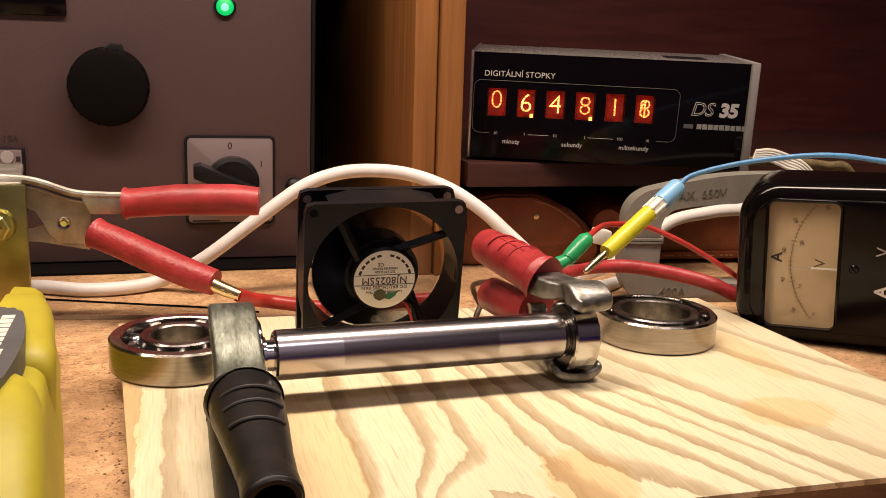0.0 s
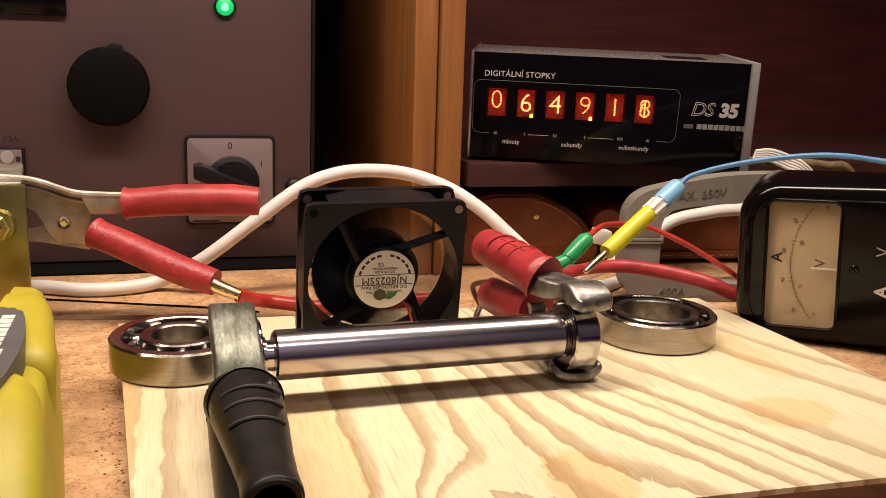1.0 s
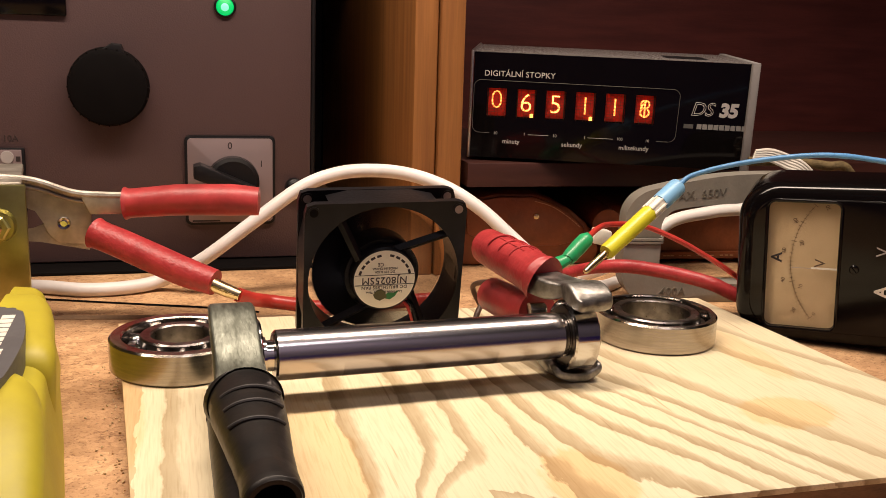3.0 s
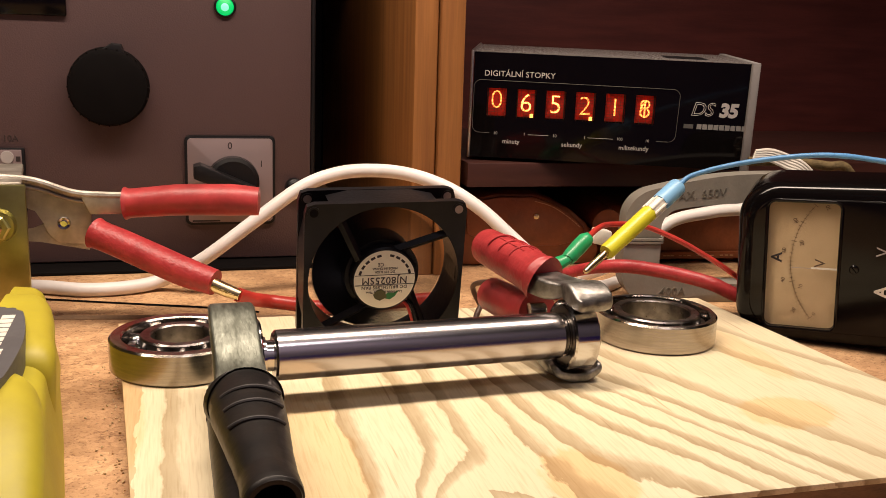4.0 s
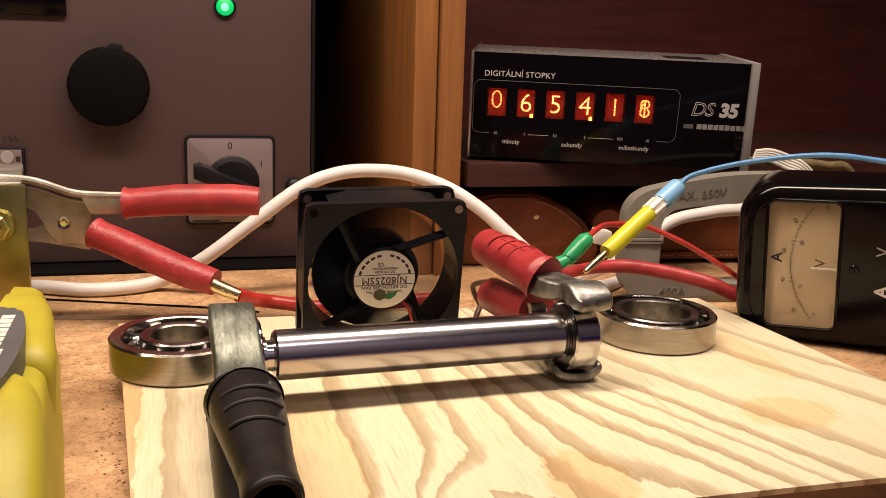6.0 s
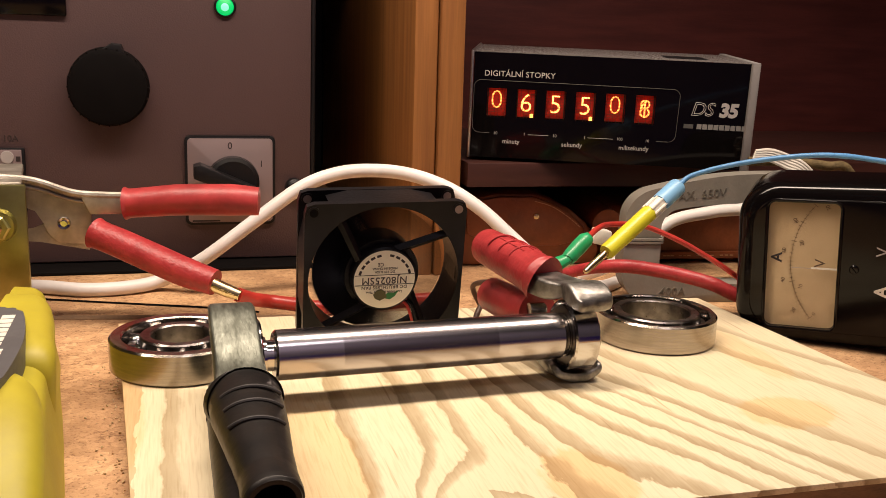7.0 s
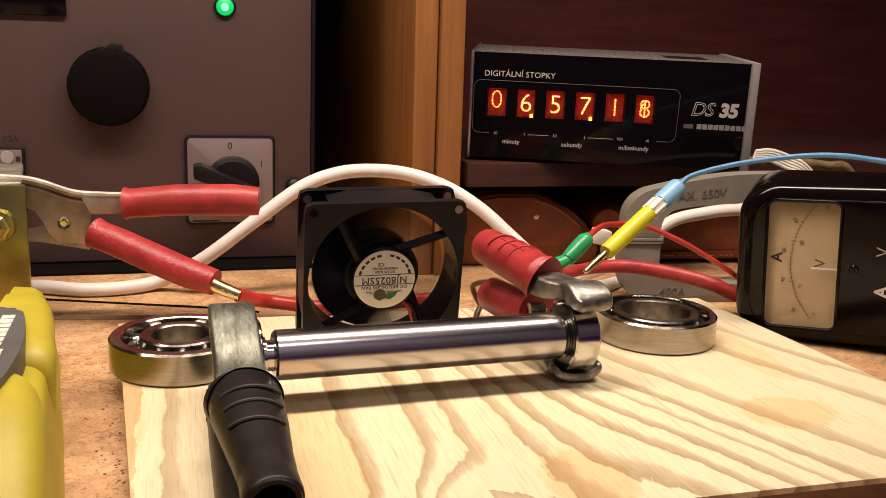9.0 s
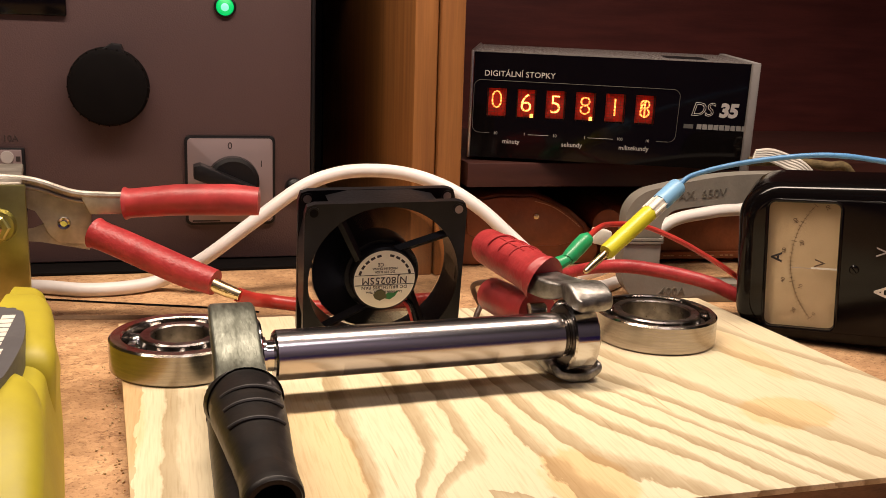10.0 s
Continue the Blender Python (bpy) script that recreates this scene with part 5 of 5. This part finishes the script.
rb = thing("ribbon_cable", pose(0, 0, 0), "flat white ribbon cable of five strands behind the meter", "cable")
for k in range(5):
    o = 0.0022 * k
    part("strand", sweep([(0.3886 - o * 0.2, 0.5800, 0.0925 - o * 0.55), (0.3990 - o * 0.2, 0.5770, 0.0935 - o * 0.75), (0.4120 - o * 0.3, 0.5730, 0.0895 - o * 0.85), (0.4250 - o * 0.5, 0.5690, 0.0820 - o * 0.6), (0.450, 0.567, 0.055 - o * 0.5), (0.470, 0.567, 0.0 - o * 0.4), (0.50, 0.57 + o, TABLE + 0.0012)], 0.00125, 8), WHITE, rb)
single("olive_cord", sweep([(0.3900, 0.5900, 0.0840), (0.4150, 0.5800, 0.0850), (0.4400, 0.5700, 0.0835), (0.4560, 0.5650, 0.0790), (0.48, 0.56, 0.03), (0.50, 0.56, TABLE + 0.004)], 0.0034, 12), CORD, "olive-brown braided cord behind the meter", "cord")
single("brown_wire", sweep([(0.1905, 0.5640, -0.0100), (0.1800, 0.5560, 0.0100), (0.1860, 0.5300, 0.0180), (0.1700, 0.5100, 0.0100), (0.1600, 0.4980, 0.0017), (0.1400, 0.4920, 0.0017)], 0.0017, 10), BROWN_WIRE, "thin brown fan wire on the plywood", "wire")
# matte black rod in place of a thin shadow line across the worktop
single("thin_shadow_line", sweep([(-0.0895, 0.640, -0.0112), (-0.0300, 0.6200, -0.0112), (0.030, 0.600, -0.0112), (0.050, 0.590, -0.0114)], 0.0006, 8), MATTE, "thin dark rod standing in for a shadow line on the worktop", "wire")

# ---- crumbs along the cut edge of the plywood ----
rng = random.Random(7)
cb = bmesh.new()
for k in range(150):
    t = rng.random()
    x = -0.0150 - 0.0167 * t - abs(rng.gauss(0, 0.006)) - 0.0012
    y = 0.2905 + 0.25 * t
    r = rng.uniform(0.0002, 0.0007)
    one = bmesh.new()
    bmesh.ops.create_icosphere(one, subdivisions=1, radius=r)
    for v in one.verts:
        v.co *= rng.uniform(0.6, 1.3)
    merge(one, cb, pose(x, y, TABLE + r * 0.6, rng.uniform(0, 180), rng.uniform(0, 180), 0))
single("sawdust", cb, PLY, "pale sawdust crumbs along the cut plywood edge", "sawdust", kind="stuff")

# ---- yellow multimeter ----
ym = thing("multimeter", pose(0, 0, TABLE), "grey multimeter in a bright yellow rubber holster", "multimeter")


def lobe(rows, r, x_in, slope=0.0):
    """A soft rubber ridge: sections along y, each (y, outer x, height), with a well-rounded shoulder."""
    fine = spline(rows, 6)
    secs = []
    for p in fine:
        y, xr, h = p
        rr = min(r, h * 0.45)
        arc = [(xr - slope - rr + rr * math.cos(a), h - rr + rr * math.sin(a)) for a in [radians(90 * k / 8) for k in range(9)]]
        secs.append([(x, y, z) for x, z in [(xr - 0.002, 0.0)] + arc + [(x_in, h + 0.0006), (x_in, 0.0)]])
    return loft(secs)


part("holster", lobe([(0.470, -0.090, 0.030), (0.466, -0.080, 0.036), (0.45, -0.070, 0.038), (0.40, -0.064, 0.040), (0.34, -0.058, 0.040), (0.30, -0.055, 0.028), (0.275, -0.052, 0.010)], 0.006, -0.15), HOLSTER, ym)
part("side_wall", lobe([(0.526, -0.068, 0.026), (0.524, -0.063, 0.036), (0.515, -0.0580, 0.0415), (0.48, -0.0545, 0.042), (0.44, -0.0495, 0.041), (0.40, -0.0450, 0.040), (0.34, -0.0390, 0.036), (0.30, -0.0365, 0.028), (0.27, -0.036, 0.010)], 0.008, -0.080, 0.007), HOLSTER, ym)
part("bumper", lobe([(0.494, -0.071, 0.030), (0.491, -0.066, 0.042), (0.480, -0.0595, 0.0475), (0.455, -0.0545, 0.0485), (0.425, -0.0510, 0.0485), (0.408, -0.0490, 0.0465), (0.400, -0.0500, 0.042), (0.397, -0.0530, 0.034)], 0.008, -0.078), HOLSTER, ym)
part("bumper", lobe([(0.390, -0.067, 0.034), (0.386, -0.060, 0.042), (0.374, -0.0525, 0.047), (0.352, -0.0475, 0.0480), (0.334, -0.0450, 0.0450), (0.316, -0.0435, 0.0385), (0.300, -0.0425, 0.0310), (0.285, -0.0415, 0.0215), (0.272, -0.041, 0.010)], 0.012, -0.10), HOLSTER, ym)
edge = [(p.x, p.y) for p in spline([(-0.080, 0.4470, 0), (-0.070, 0.4450, 0), (-0.0645, 0.4360, 0), (-0.0600, 0.405, 0), (-0.0595, 0.380, 0), (-0.0615, 0.352, 0), (-0.068, 0.330, 0), (-0.080, 0.322, 0)], 5)]
fc = part("face_plate", plate([(-0.145, 0.447)] + edge + [(-0.145, 0.320)], 0.038, 0.0515, 0.0015), METER_FACE, ym, "grey face plate with a curved edge")
for k in range(7):
    y = 0.4330 - 0.0062 * k
    part("print_bar", box(-0.0725, -0.0672, y - 0.0052, y, 0.0515, 0.0517), WHITE, fc)
for k in range(12):
    y = 0.3870 - 0.0040 * k
    if k != 4:
        part("print_bar", box(-0.0690, -0.0655, y - 0.0032, y, 0.0515, 0.0517), WHITE, fc)


# ---- what moves ----
def motions():
    # the shaft turns about three and a half times a second
    period, rows = 0.28, []
    for i in range(0, 301):
        t = i / 30
        rows.append((t, AXLE @ pose(0, 0, 0, -(t / period * 360 + 38))))
    walk(shaft, rows)
    # the fan's rotor turns seven times a second
    walk(rotor, [(i / 30, pose(0, 0, 0.04) @ pose(0, 0, 0, 0, -85 * i)) for i in range(0, 301)])

    def show(i, steps):
        """Turns drum i so that its digits come up at the given seconds."""
        home = Matrix.Translation((CX[i], 0.0030 + RAD, CZ))
        keys = []
        for j, (t, n) in enumerate(steps):
            if j:
                keys.append((t - 1 / 30, home @ pose(0, 0, 0, -36 * steps[j - 1][1])))
            keys.append((t, home @ pose(0, 0, 0, -36 * n)))
        if keys[-1][0] < 10.0:
            keys.append((10.0, home @ pose(0, 0, 0, -36 * steps[-1][1])))
        walk(drums[i], keys)

    late = (7, 8, 9, 55, 70)
    show(0, [(0.0, 0)])
    show(1, [(0.0, 6)])
    show(2, [(0.0, 4), (56 / 30, 5)])
    show(3, [(0.0, 8)] + [(k - (1 if k == 1 else 4) / 30, 8 + k) for k in range(1, 11)])
    tenth, last = [], None
    for k in range(101):
        v = 1 + k - (1 if k in late else 0)
        if v != last:
            tenth.append((max(k / 10 - 1 / 30, 0.0), v))
        last = v
    show(4, tenth)
    show(5, [(max(k / 10 - 1 / 30, 0.0), k) for k in range(101)])


motions()
